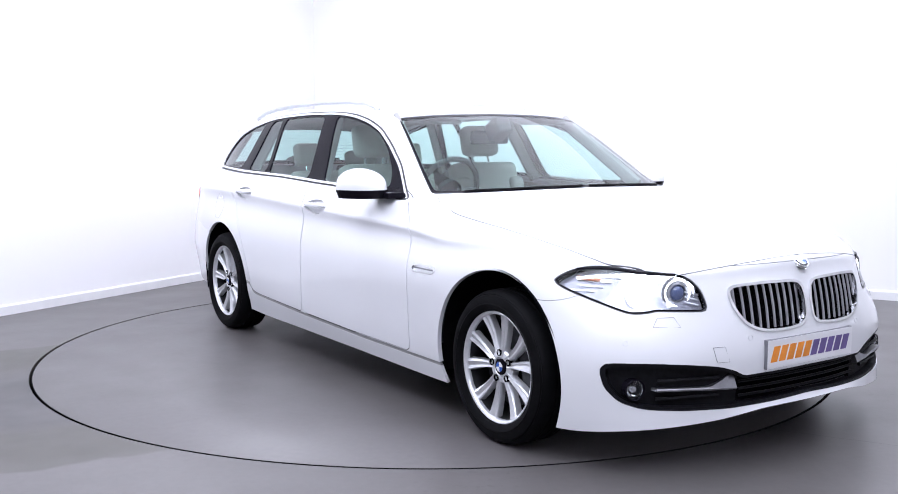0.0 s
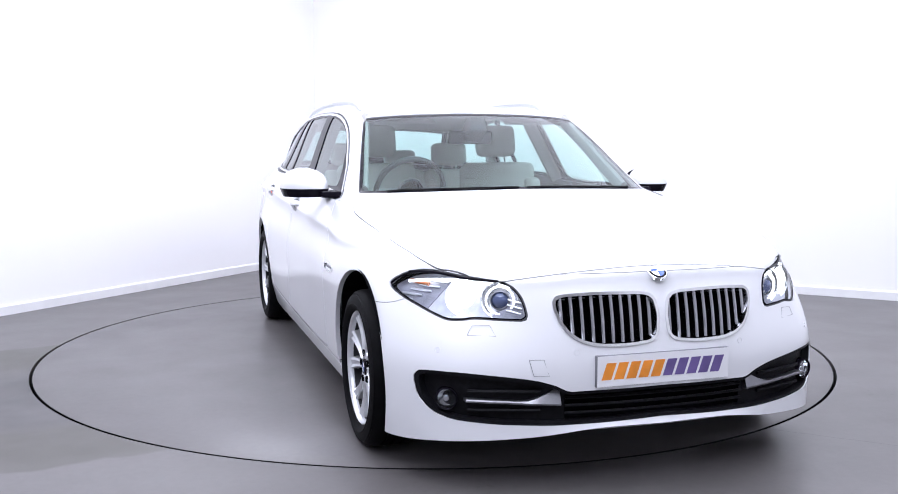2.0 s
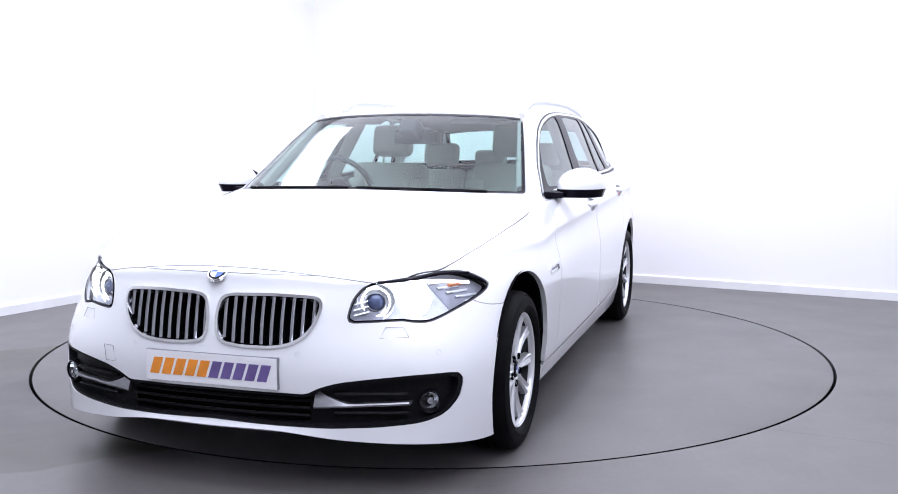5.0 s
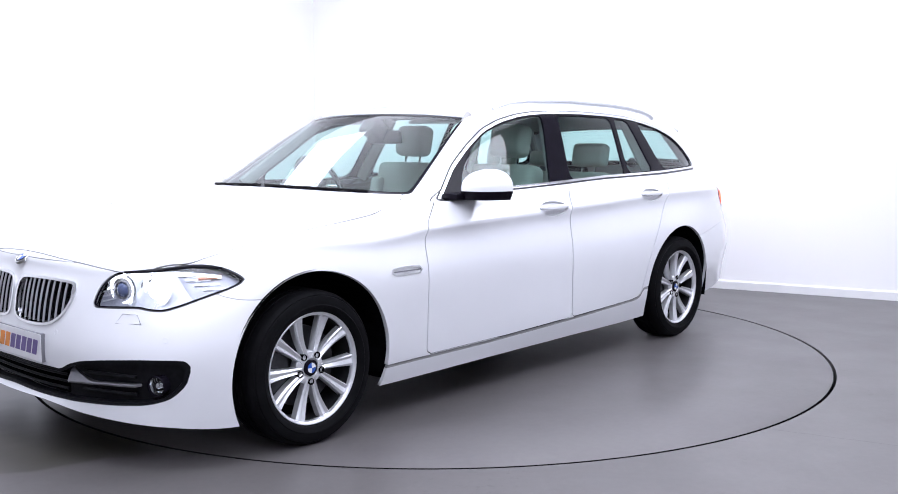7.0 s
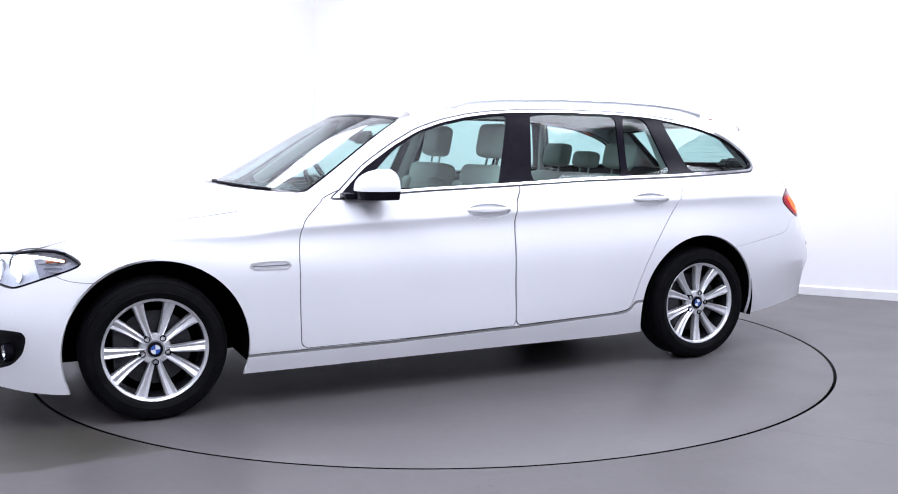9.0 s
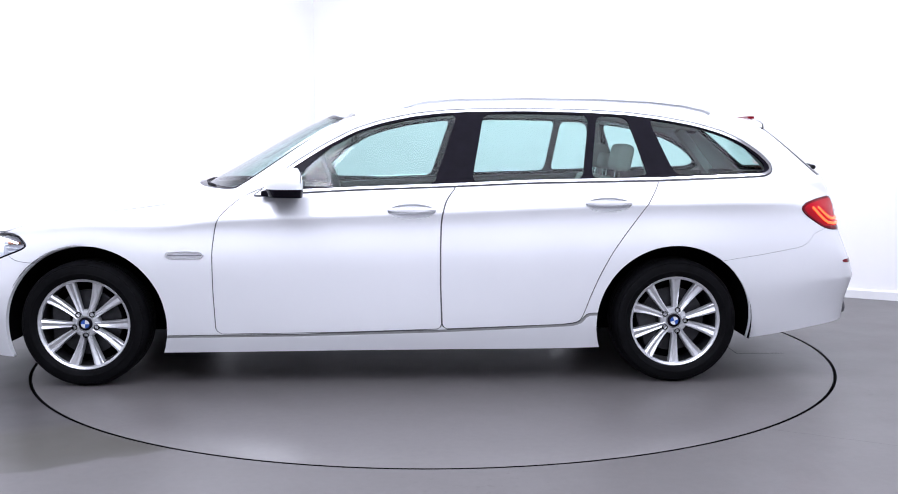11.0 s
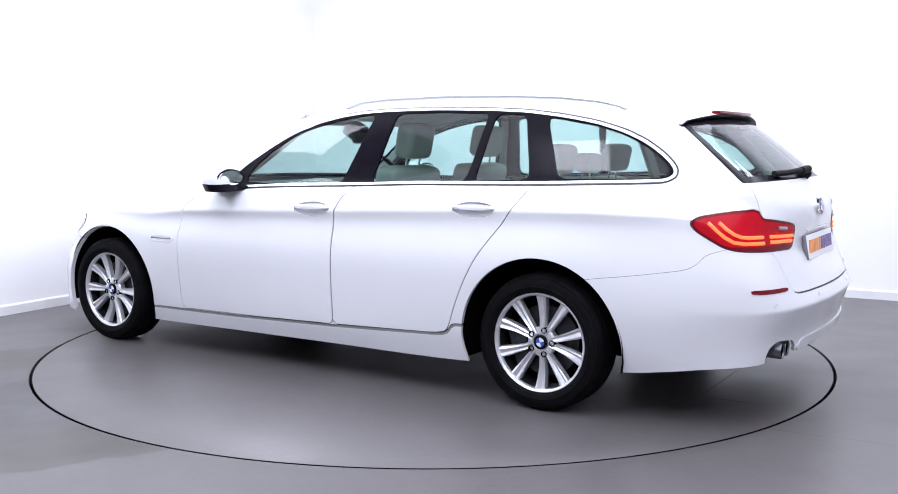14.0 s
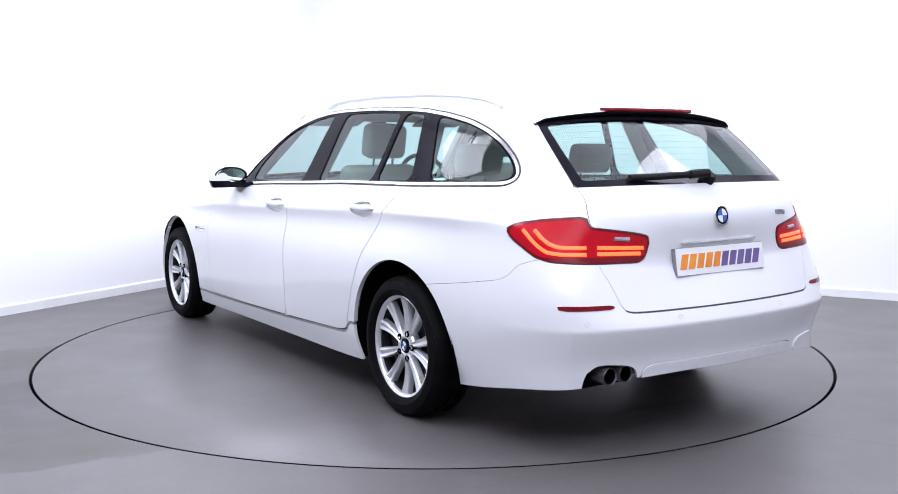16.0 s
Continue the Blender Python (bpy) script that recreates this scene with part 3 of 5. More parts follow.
# outlines from ahead and from behind: y, z
KIDNEY = outline([(.393, .646), (.389, .678), (.362, .689), (.229, .696), (.063, .692), (.028, .677), (.015, .617), (.021, .548), (.045, .525), (.13, .516), (.24, .518), (.30, .530), (.345, .555), (.374, .594)], rounds=1)
INTAKE = outline([(-.2, .366), (.30, .362), (.355, .36), (.40, .384), (.469, .404), (.575, .416), (.70, .425), (.80, .424), (.832, .418), (.842, .392), (.832, .33), (.795, .278), (.73, .254), (.583, .243), (.414, .240), (.333, .243),
                  (0, .252), (-.2, .252)], rounds=1)
REFLECTOR = outline([(.783, .611), (.583, .610), (.588, .594), (.779, .592)], rounds=1)
TAILGATE = outline([(.617, 1.06), (.61, .996), (.615, .937), (.615, .762), (.577, .677), (.555, .60), (.53, .578), (.417, .576), (.1, .575), (-.3, .575), (-.3, 1.06)], rounds=1)
EXHAUST_BAY = outline([(.685, .34), (.665, .365), (.63, .383), (.51, .372), (.475, .352), (.465, .30), (.465, .2), (.70, .2)], rounds=1)
VALANCE = outline([(-.3, .374), (.40, .370), (.452, .355), (.46, .2), (-.3, .2)], rounds=1)
VENT = outline([(1.071, .672), (1.062, .649), (.876, .647), (.884, .673), (.973, .678)], rounds=1)


def ring_of(cx, cz, rx, rz, n=28):
    return np.array([(cx + rx * math.cos(2 * math.pi * k / n), cz + rz * math.sin(2 * math.pi * k / n)) for k in range(n)])


CUP_F, CUP_R = ring_of(-.150, .874, .120, .038), ring_of(-1.136, .906, .115, .036)

body = FACES


def arch_field(t):
    d = np.minimum(np.hypot(t[:, 0] - ARCH_F[0], t[:, 2] - ARCH_F[1]) - ARCH_F[2], np.hypot(t[:, 0] - ARCH_R[0], t[:, 2] - ARCH_R[1]) - ARCH_R[2])
    d = np.maximum(d, 0.5 - t[:, 1])
    # the wells run straight down below the axles
    return d


_, body = split(body, arch_field)

# side windows with their bright surround
dlo, body = panel(body, lambda g: side_field(DLO, g), 0.004)
dlo_in, chrome = split(dlo, side_field(DLO, -0.016))
PANES = [
    outline([(.44, .998), (.40, 1.08), (.28, 1.185), (.146, 1.262), (0, 1.308), (-.158, 1.340), (-.30, 1.358), (-.385, 1.364), (-.262, 1.003), (.124, .993)], rounds=1),
    outline([(-.522, 1.366), (-.756, 1.369), (-1.072, 1.361), (-1.022, 1.032), (-.76, 1.026), (-.455, 1.016)], rounds=1),
    outline([(-1.112, 1.359), (-1.272, 1.350), (-1.362, 1.046), (-1.066, 1.036)], rounds=1),
    outline([(-1.385, 1.338), (-1.46, 1.328), (-1.636, 1.296), (-1.78, 1.252), (-1.88, 1.203), (-1.96, 1.145), (-2.0, 1.10), (-1.99, 1.074), (-1.95, 1.062), (-1.503, 1.052)], rounds=2),
]
# ---- windscreen and rear glass, by feature lines ----


def screen_field(g):
    return lambda t: np.maximum.reduce([(t[:, 3] - 4.12) * .10 - g, (ROW_BELT - 0.075 - t[:, 4]) * .5 - g, (t[:, 4] - ROW_TOP - 0.01) * .45 - g])


def back_glass_field(g):
    return lambda t: np.maximum.reduce([(14.0 - t[:, 3]) * .18 - g, (ROW_BELT - t[:, 4]) * .4 - g, (t[:, 4] - ROW_TOP) * .4 - g])


screen, body = panel(body, screen_field, 0.004)
back_glass, body = panel(body, back_glass_field, 0.003)
headlamp, body = panel(body, lambda g: slant_field(HEADLAMP, 40, g), 0.003)
tail_lamp, body = panel(body, lambda g: slant_field(TAIL_LAMP, 145, g), 0.002)


def bonnet_field(g):
    return lambda t: np.maximum(inside(BONNET, t[:, 0], t[:, 1]) - g, .782 - .17 * t[:, 1] ** 2 - t[:, 2] - g)


bonnet, body = panel(body, bonnet_field, 0.0015)
door_f, body = panel(body, lambda g: side_field(FRONT_DOOR, g))
door_r, body = panel(body, lambda g: side_field(REAR_DOOR, g))
sill, body = panel(body, lambda g: side_field(SILL, g), 0.002)
cup_f, door_f = split(door_f, side_field(CUP_F))
cup_r, door_r = split(door_r, side_field(CUP_R))
vent, body = split(body, side_field(VENT, .005))


def tailgate_field(g):
    """The dark joint is widened along the lower edge for the gap's shade."""
    return lambda t: np.maximum(inside(TAILGATE, t[:, 1], t[:, 2]) - g * np.where(t[:, 2] < .59, 3.2, 1.0), t[:, 0] + 2.2)


tailgate, body = panel(body, tailgate_field, 0.0011)
bumper_r, body = panel(body, lambda g: side_field(REAR_BUMPER, g, -1), 0.0009)
bumper_f, body = panel(body, lambda g: side_field(FRONT_BUMPER, g, -1), 0.0012)
bay, bumper_r = split(bumper_r, rear_field(EXHAUST_BAY, 0, -2.2))
valance, bumper_r = panel(bumper_r, lambda g: rear_field(VALANCE, g, -2.3), 0.0015)
reflector, bumper_r = split(bumper_r, rear_field(REFLECTOR, 0, -2.2))
kidney, bumper_f = split(bumper_f, front_field(KIDNEY, 0.004))
intake, bumper_f = split(bumper_f, front_field(INTAKE, 0, 1.85))


def nearest(x, y, z):
    """The point of the body surface nearest to a place, and its outward direction."""
    a = abs(y)
    i = int(np.argmin((TABLE[:, 0] - x) ** 2 + (TABLE[:, 1] - a) ** 2 + (TABLE[:, 2] - z) ** 2))
    s = 1 if y >= 0 else -1
    p, n = TABLE[i, :3], TABLE[i, 5:8]
    return Vector((p[0], p[1] * s, p[2])), Vector((n[0], n[1] * s, n[2])).normalized()


def facing(x, y, z, lift=0.0):
    """A pose on the body surface whose local z points outwards, local y up."""
    p, n = nearest(x, y, z)
    up = Vector((0, 0, 1))
    up = (up - n * up.dot(n)).normalized()
    r = up.cross(n)
    m = Matrix((r, up, n)).transposed().to_4x4()
    m.translation = Vector((x, y, z)) - n * (Vector((x, y, z)) - p).dot(n) + n * lift
    return m


def on_body(x, y, z, lift=0.0):
    return facing(x, y, z, lift).translation


def from_corner(s, z, az, lift=0.0):
    """The body point that shows at a distance across and a height, seen level from an azimuth."""
    c, sn = math.cos(radians(az)), math.sin(radians(az))
    away = TABLE[:, 0] * c + TABLE[:, 1] * sn < 0.3
    d = (TABLE[:, 1] * c - TABLE[:, 0] * sn - s) ** 2 + (TABLE[:, 2] - z) ** 2 + away * 9
    i = int(np.argmin(d))
    p, n = Vector(TABLE[i, :3]), Vector(TABLE[i, 5:8]).normalized()
    e = Vector((-sn, c, 0))
    # slide in the tangent plane until both match
    view = Vector((c, sn, 0))
    want = p + e * (s - p.dot(e)) + Vector((0, 0, z - p.z))
    k = n.dot(view)
    want -= view * ((want - p).dot(n) / (k if abs(k) > .2 else .2))
    return want + n * lift
emit("bonnet", bonnet, PAINT, car, "whole", label="white bonnet")
emit("body_shell", body, PAINT, car, "whole", 0.02, label="white painted body shell with roof")
doors_f = emit("front_door", door_f, PAINT, car, "pair")
doors_r = emit("rear_door", door_r, PAINT, car, "pair")
sill, sill_strip = split(sill, side_field(SILL, -0.013))
sill_obs = emit("sill", sill, PAINT, car, "pair")
for ob, par in zip(emit("sill_strip", sill_strip, SILL_TRIM, car, "pair", 0.010, -0.0015, label="dull grey strip along the top of the sill"), sill_obs):
    ob.parent = par
tailgate_ob = emit("tailgate", tailgate, PAINT, car, "whole", label="white tailgate")[0]
rear_bumper_ob = emit("rear_bumper", bumper_r, PAINT, car, "whole", label="white rear bumper")[0]
emit("rear_valance", valance, PAINT, car, "whole", 0.03, 0.008, label="white rear valance below the bumper")
bay_left, bay_right = emit("bumper_corner", bay, PAINT, car, "pair", 0.03, 0.008)
bpy.data.objects.remove(bay_left)
bay_right.parent = rear_bumper_ob
front_bumper_ob = emit("front_bumper", bumper_f, PAINT, car, "whole", 0.022, label="white front bumper")[0]
emit("window_surround", chrome, CHROME, car, "pair", 0.012, 0.003, label="bright chrome window surround")
rest = dlo_in
for nm, pane in zip(("front_window", "rear_window", "quarter_light", "cargo_window"), PANES):
    g, rest = split(rest, side_field(pane))
    emit(nm, g, GLASS, car, "pair", 0, -0.006, label="greenish tinted side window")
emit("window_pillar", rest, GLOSS_BLACK, car, "pair", 0.012, -0.002, label="gloss black window pillar trim")
sc_in, sc_edge = split(screen, lambda t: np.maximum(screen_field(-0.020)(t), (ROW_BELT + 0.012 - t[:, 4]) * .5))
emit("windscreen", sc_in, SCREEN_GLASS, car, "whole", 0, -0.004, label="clear laminated windscreen")
emit("windscreen_border", sc_edge, GLOSS_BLACK, car, "whole", 0.01, -0.003, label="black windscreen border")
bg_in, bg_edge = split(back_glass, back_glass_field(-0.04))
emit("rear_screen", bg_in, GLASS, car, "whole", 0, -0.004, label="heated rear window")
emit("rear_screen_border", bg_edge, GLOSS_BLACK, car, "whole", 0.01, -0.003, label="black rear window border")


# ================= wheels =================
HUB_Z, WHEEL_R, RIM_R = 0.314, 0.3165, 0.229


def build_wheel():
    wheel = new("wheel")
    # local z points outwards from the car
    bm = bmesh.new()
    lathe_bm(bm, [(.218, -.085), (.232, -.100), (.262, -.112), (.294, -.106), (.3095, -.092), (.3160, -.070), (.3160, -.052), (.3095, -.050), (.3095, -.044), (WHEEL_R, -.042), (WHEEL_R, -.014), (.3095, -.012), (.3095, -.006),
                  (WHEEL_R, -.004), (WHEEL_R, .024), (.3095, .026), (.3095, .032), (.3160, .034), (.3145, .062), (.3085, .080), (.299, .091), (.296, .090), (.293, .0955), (.268, .103), (.262, .102), (.258, .104), (.240, .096), (.232, .090), (.226, .078)], 96)
    part("tyre", bm, TYRE, wheel, "black road tyre", True, 30)
    bm = bmesh.new()
    lathe_bm(bm, [(.214, .066), (.215, .076), (.219, .083), (.227, .0865), (.2315, .083), (.2315, .070), (.222, .060), (.214, .060)], 96, None, True)
    part("rim", bm, ALLOY, wheel, "silver alloy rim", True, 40)
    # inside of the rim, coloured dark for the shade between the spokes
    bm = bmesh.new()
    lathe_bm(bm, [(.216, -.10), (.213, -.02), (.2125, .062), (.222, .062), (.222, -.10)], 64, None, True)
    part("barrel", bm, ALLOY_DARK, wheel, "inner wheel barrel, darkened for the shade behind the spokes", True, 40)
    bm = bmesh.new()
    lathe_bm(bm, [(0, -.03), (.20, -.03), (.208, -.035), (0, -.036)], 48)
    part("dust_shield", bm, LINER, wheel, "black brake dust shield", True, 40)
    # paired spokes, wider to the rim
    for k in range(10):
        pair, sgn = divmod(k, 2)
        base = 2 * math.pi * pair / 5 + math.pi / 2
        turn = (0.5 - sgn) * 2
        a0, a1 = base + turn * 0.235, base + turn * 0.305
        bm = bmesh.new()
        prof = []
        for q in range(7):
            t = q / 6
            r = 0.045 + t * (0.2165 - 0.045)
            a = a0 + (a1 - a0) * t
            w = 0.0118 + 0.0130 * t ** 1.4
            h = 0.066 - 0.010 * math.sin(t * math.pi * 0.9) + 0.013 * t
            prof.append((r, a, w, h))
        rows = []
        for r, a, w, h in prof:
            c = Vector((r * math.cos(a), r * math.sin(a), 0))
            tdir = Vector((-math.sin(a), math.cos(a), 0))
            rows.append([bm.verts.new(c + tdir * s * w + Vector((0, 0, z))) for s, z in ((-1.15, h - .032), (-1, h - .006), (-.55, h), (.25, h - .007), (.8, h - .001), (1, h - .006), (1.15, h - .032))])
        for x, y in zip(rows, rows[1:]):
            for i in range(6):
                bm.faces.new((x[i], x[i + 1], y[i + 1], y[i]))
            bm.faces.new((x[6], x[0], y[0], y[6]))
        bm.faces.new(rows[0])
        bm.faces.new(rows[-1])
        part("spoke", bm, ALLOY, wheel, "", True, 28)
    bm = bmesh.new()
    lathe_bm(bm, [(.070, .02), (.070, .052), (.064, .060), (.040, .063), (.036, .058), (0, .058)], 40)
    part("hub", bm, ALLOY, wheel, "silver wheel hub", True, 30)
    bm = bmesh.new()
    lathe_bm(bm, [(.0335, .056), (.0335, .064), (.029, .067), (0, .068)], 32)
    part("centre_cap", bm, GLOSS_BLACK, wheel, "round black centre cap", True, 30)
    for k in range(4):
        bm = bmesh.new()
        vs = [bm.verts.new((0, 0, .0695))] + [bm.verts.new((.021 * math.cos(a), .021 * math.sin(a), .0690)) for a in [math.pi / 2 * (k + q / 6) for q in range(7)]]
        for q in range(6):
            bm.faces.new((vs[0], vs[q + 1], vs[q + 2]))
        part("cap_quarter", bm, BADGE_BLUE if k % 2 else BADGE_WHITE, wheel)
    # bolt holes as collars coloured black for the shade inside them
    for k in range(5):
        a = 2 * math.pi * k / 5 + math.pi / 2
        bm = bmesh.new()
        lathe_bm(bm, [(.0140, .045), (.0140, .0665), (.0115, .068), (.010, .060), (0, .059)], 14, pose(.0575 * math.cos(a), .0575 * math.sin(a), 0))
        part("dark_bolt_hole", bm, PIT, wheel, "", True, 30)
    bm = bmesh.new()
    lathe_bm(bm, [(.06, .005), (.165, .005), (.165, -.02), (.06, -.02)], 48, None, True)
    part("brake_disc", bm, ALLOY_DARK, wheel, "worn steel brake disc", True, 30)
    bm = bmesh.new()
    box_bm(bm, .085, .175, -.09, .09, -.03, .028, None, .012)
    part("brake_caliper", bm, ALLOY_DARK, wheel, "grey brake caliper", True, 40)
    return wheel


BADGE_BLUE = material("badge_blue", (0.03, 0.10, 0.42), 0.25, 0, 0.5, noise_amt=0.05)
BADGE_WHITE = material("badge_white", (0.75, 0.77, 0.80), 0.25, 0, 0.5, noise_amt=0.03)
wheel = build_wheel()
wheel.parent = car
TRACK_F, TRACK_R = 0.835, 0.828
SETS = [(1.484, TRACK_F, 0), (1.484, -TRACK_F, 8), (-1.484, TRACK_R, 18), (-1.484, -TRACK_R, 30)]
for i, (x, y, roll) in enumerate(SETS):
    m = pose(x, y, HUB_Z, -90 if y > 0 else 90, 0, 0) @ pose(0, 0, 0, 0, 0, roll)
    if i == 0:
        wheel.matrix_basis = m
    else:
        copy_thing(wheel, m)

# wheel wells and underbody


def well(cx, cz, r):
    for s in (1, -1):
        bm = bmesh.new()
        n = 28
        ring = []
        for k in range(n + 1):
            a = math.pi * (-0.07 + 1.14 * k / n)
            ring.append((cx + (r + .007) * math.cos(a), cz + (r + .007) * math.sin(a)))
        out = [bm.verts.new((x, s * .915 if .2 < z else s * .88, z)) for x, z in ring]
        inn = [bm.verts.new((x, s * .56, z)) for x, z in ring]
        for v in out:
            v.co.y = s * (0.893 + 0.03 * max(0, min(1, (v.co.z - .3) / .3)))
        for k in range(n):
            bm.faces.new((out[k], out[k + 1], inn[k + 1], inn[k]))
        bm.faces.new(inn)
        part("wheel_well", bm, LINER, car, "black wheel well liner")


well(*ARCH_F)
well(*ARCH_R)
bm = bmesh.new()
box_bm(bm, -2.02, 2.06, -.55, .55, .22, .28, None, .02)
box_bm(bm, -1.05, 1.04, -.88, .88, .175, .23, None, .02)
part("underbody", bm, LINER, car, "black underbody pan")


# ================= nose =================
RED_LENS = material("red_lamp_plastic", (0.44, 0.006, 0.016), 0.14, 0, 0.0, spec=0.13, noise_amt=0.05, noise_scale=40)
DARK_RED = material("dark_red_plastic", (0.16, 0.004, 0.010), 0.14, 0, 0.0, spec=0.25, noise_amt=0.05, noise_scale=40)
RED_GLOW = material("tail_light_glow", (0.35, 0.02, 0.01), 0.3, emit=(1.0, 0.10, 0.028), strength=3.2, noise_amt=0.02)
WHITE_GLOW = material("headlamp_glow", (0.9, 0.9, 0.95), 0.3, emit=(0.92, 0.95, 1.0), strength=4.0, noise_amt=0.02)
REFLECT = material("lamp_reflector", (0.80, 0.81, 0.87), 0.3, 0.3, noise_amt=0.10, noise_scale=35)
PROJECTOR = material("projector_lens", (0.10, 0.13, 0.26), 0.04, 0, 1.0, noise_amt=0.1)
PLATE_WHITE = material("plate_white", (0.80, 0.80, 0.83), 0.35, 0, 0.3, noise_amt=0.02)
ORANGE = material("logo_orange", (0.80, 0.27, 0.03), 0.45, noise_amt=0.18, noise_scale=14)
PURPLE = material("logo_purple", (0.13, 0.09, 0.26), 0.45, noise_amt=0.18, noise_scale=14)
GREY_PRINT = material("grey_print", (0.25, 0.25, 0.28), 0.4, 0.5, noise_amt=0.05)
MIRROR = material("mirror_glass", (0.85, 0.87, 0.88), 0.02, 1.0, noise_amt=0.01)
SLAT = material("dark_chrome_slat", (0.36, 0.36, 0.39), 0.22, 1.0, noise_amt=0.06, noise_scale=30)
BLADE = material("satin_blade_silver", (0.27, 0.27, 0.29), 0.35, 0.9, noise_amt=0.08, noise_scale=40)
LAMP_GREY = material("lamp_housing_grey", (0.40, 0.40, 0.46), 0.3, 0.4, noise_amt=0.2, noise_scale=25)
AMBER = material("amber_lens", (0.62, 0.22, 0.10), 0.25, 0, 0.5, noise_amt=0.1, noise_scale=60)
RUBBER = material("matt_rubber", (0.010, 0.010, 0.011), 0.7, noise_amt=0.2, spec=0.15)


def band(faces, make_field, width):
    """Split faces into a border of that width and what lies within it."""
    return split(faces, make_field(-width))


# bright-edged twin grilles
k_in, k_ring = band(kidney, lambda g: front_field(KIDNEY, g + 0.004), 0.010)
for s_name in ("kidney_grille",):
    rings = emit(s_name, k_ring, CHROME, car, "pair", 0.03, 0.006, label="chrome-ringed kidney grille with upright slats")
backs = emit("grille_back", k_in, LINER, car, "pair", 0, -0.055)
for g_ob, b_ob, s in zip(rings, backs, (1, -1)):
    b_ob.parent = g_ob
    for k in range(10):
        y = 0.040 + k * 0.0362
        zs = [z for z in np.linspace(.505, .69, 60) if inside(KIDNEY, np.array([y]), np.array([z]))[0] < -0.005]
        if len(zs) < 4:
            continue
        bm = bmesh.new()
        rows = []
        for q in range(9):
            z = zs[0] + (zs[-1] - zs[0]) * q / 8
            p, n = nearest(2.25, y, z)
            x = on_body(2.25, y, z).x - 0.012
            w = 0.0068
            rows.append([bm.verts.new((x + dx, s * (y + dy), z)) for dx, dy in ((-.035, -w), (-.004, -w), (0, -w * .5), (0, w * .5), (-.004, w), (-.035, w))])
        for a, b in zip(rows, rows[1:]):
            for i in range(6):
                bm.faces.new((a[i], a[(i + 1) % 6], b[(i + 1) % 6], b[i]))
        bm.faces.new(rows[0])
        bm.faces.new(rows[-1])
        part("slat", bm, SLAT, g_ob, "", True, 30)

# black lower intake, set back, with bars
i_in, i_ring = band(intake, lambda g: front_field(INTAKE, g, 1.85), 0.012)
intake_ob = emit("air_intake", i_ring, BLACK_PLASTIC, car, "whole", 0.05, -0.004, label="black plastic lower air intake")[0]
mid_in, pod_in = split(i_in, lambda t: t[:, 1] - 0.36)
emit("intake_back", mid_in, LINER, intake_ob, "whole", 0, -0.055)
emit("intake_pod", pod_in, BLACK_PLASTIC, intake_ob, "pair", 0.03, -0.035)
for z in (.278, .305, .332):
    bm = bmesh.new()
    pts = [nearest(2.26, y, z)[0] + Vector((-.028, 0, 0)) for y in np.linspace(-.355, .355, 19)]
    pts = [Vector((p.x, y, z)) for p, y in zip(pts, np.linspace(-.355, .355, 19))]
    tube_bm(bm, pts, 0.0055, 6)
    part("intake_bar", bm, BLACK_PLASTIC, intake_ob, "", True)
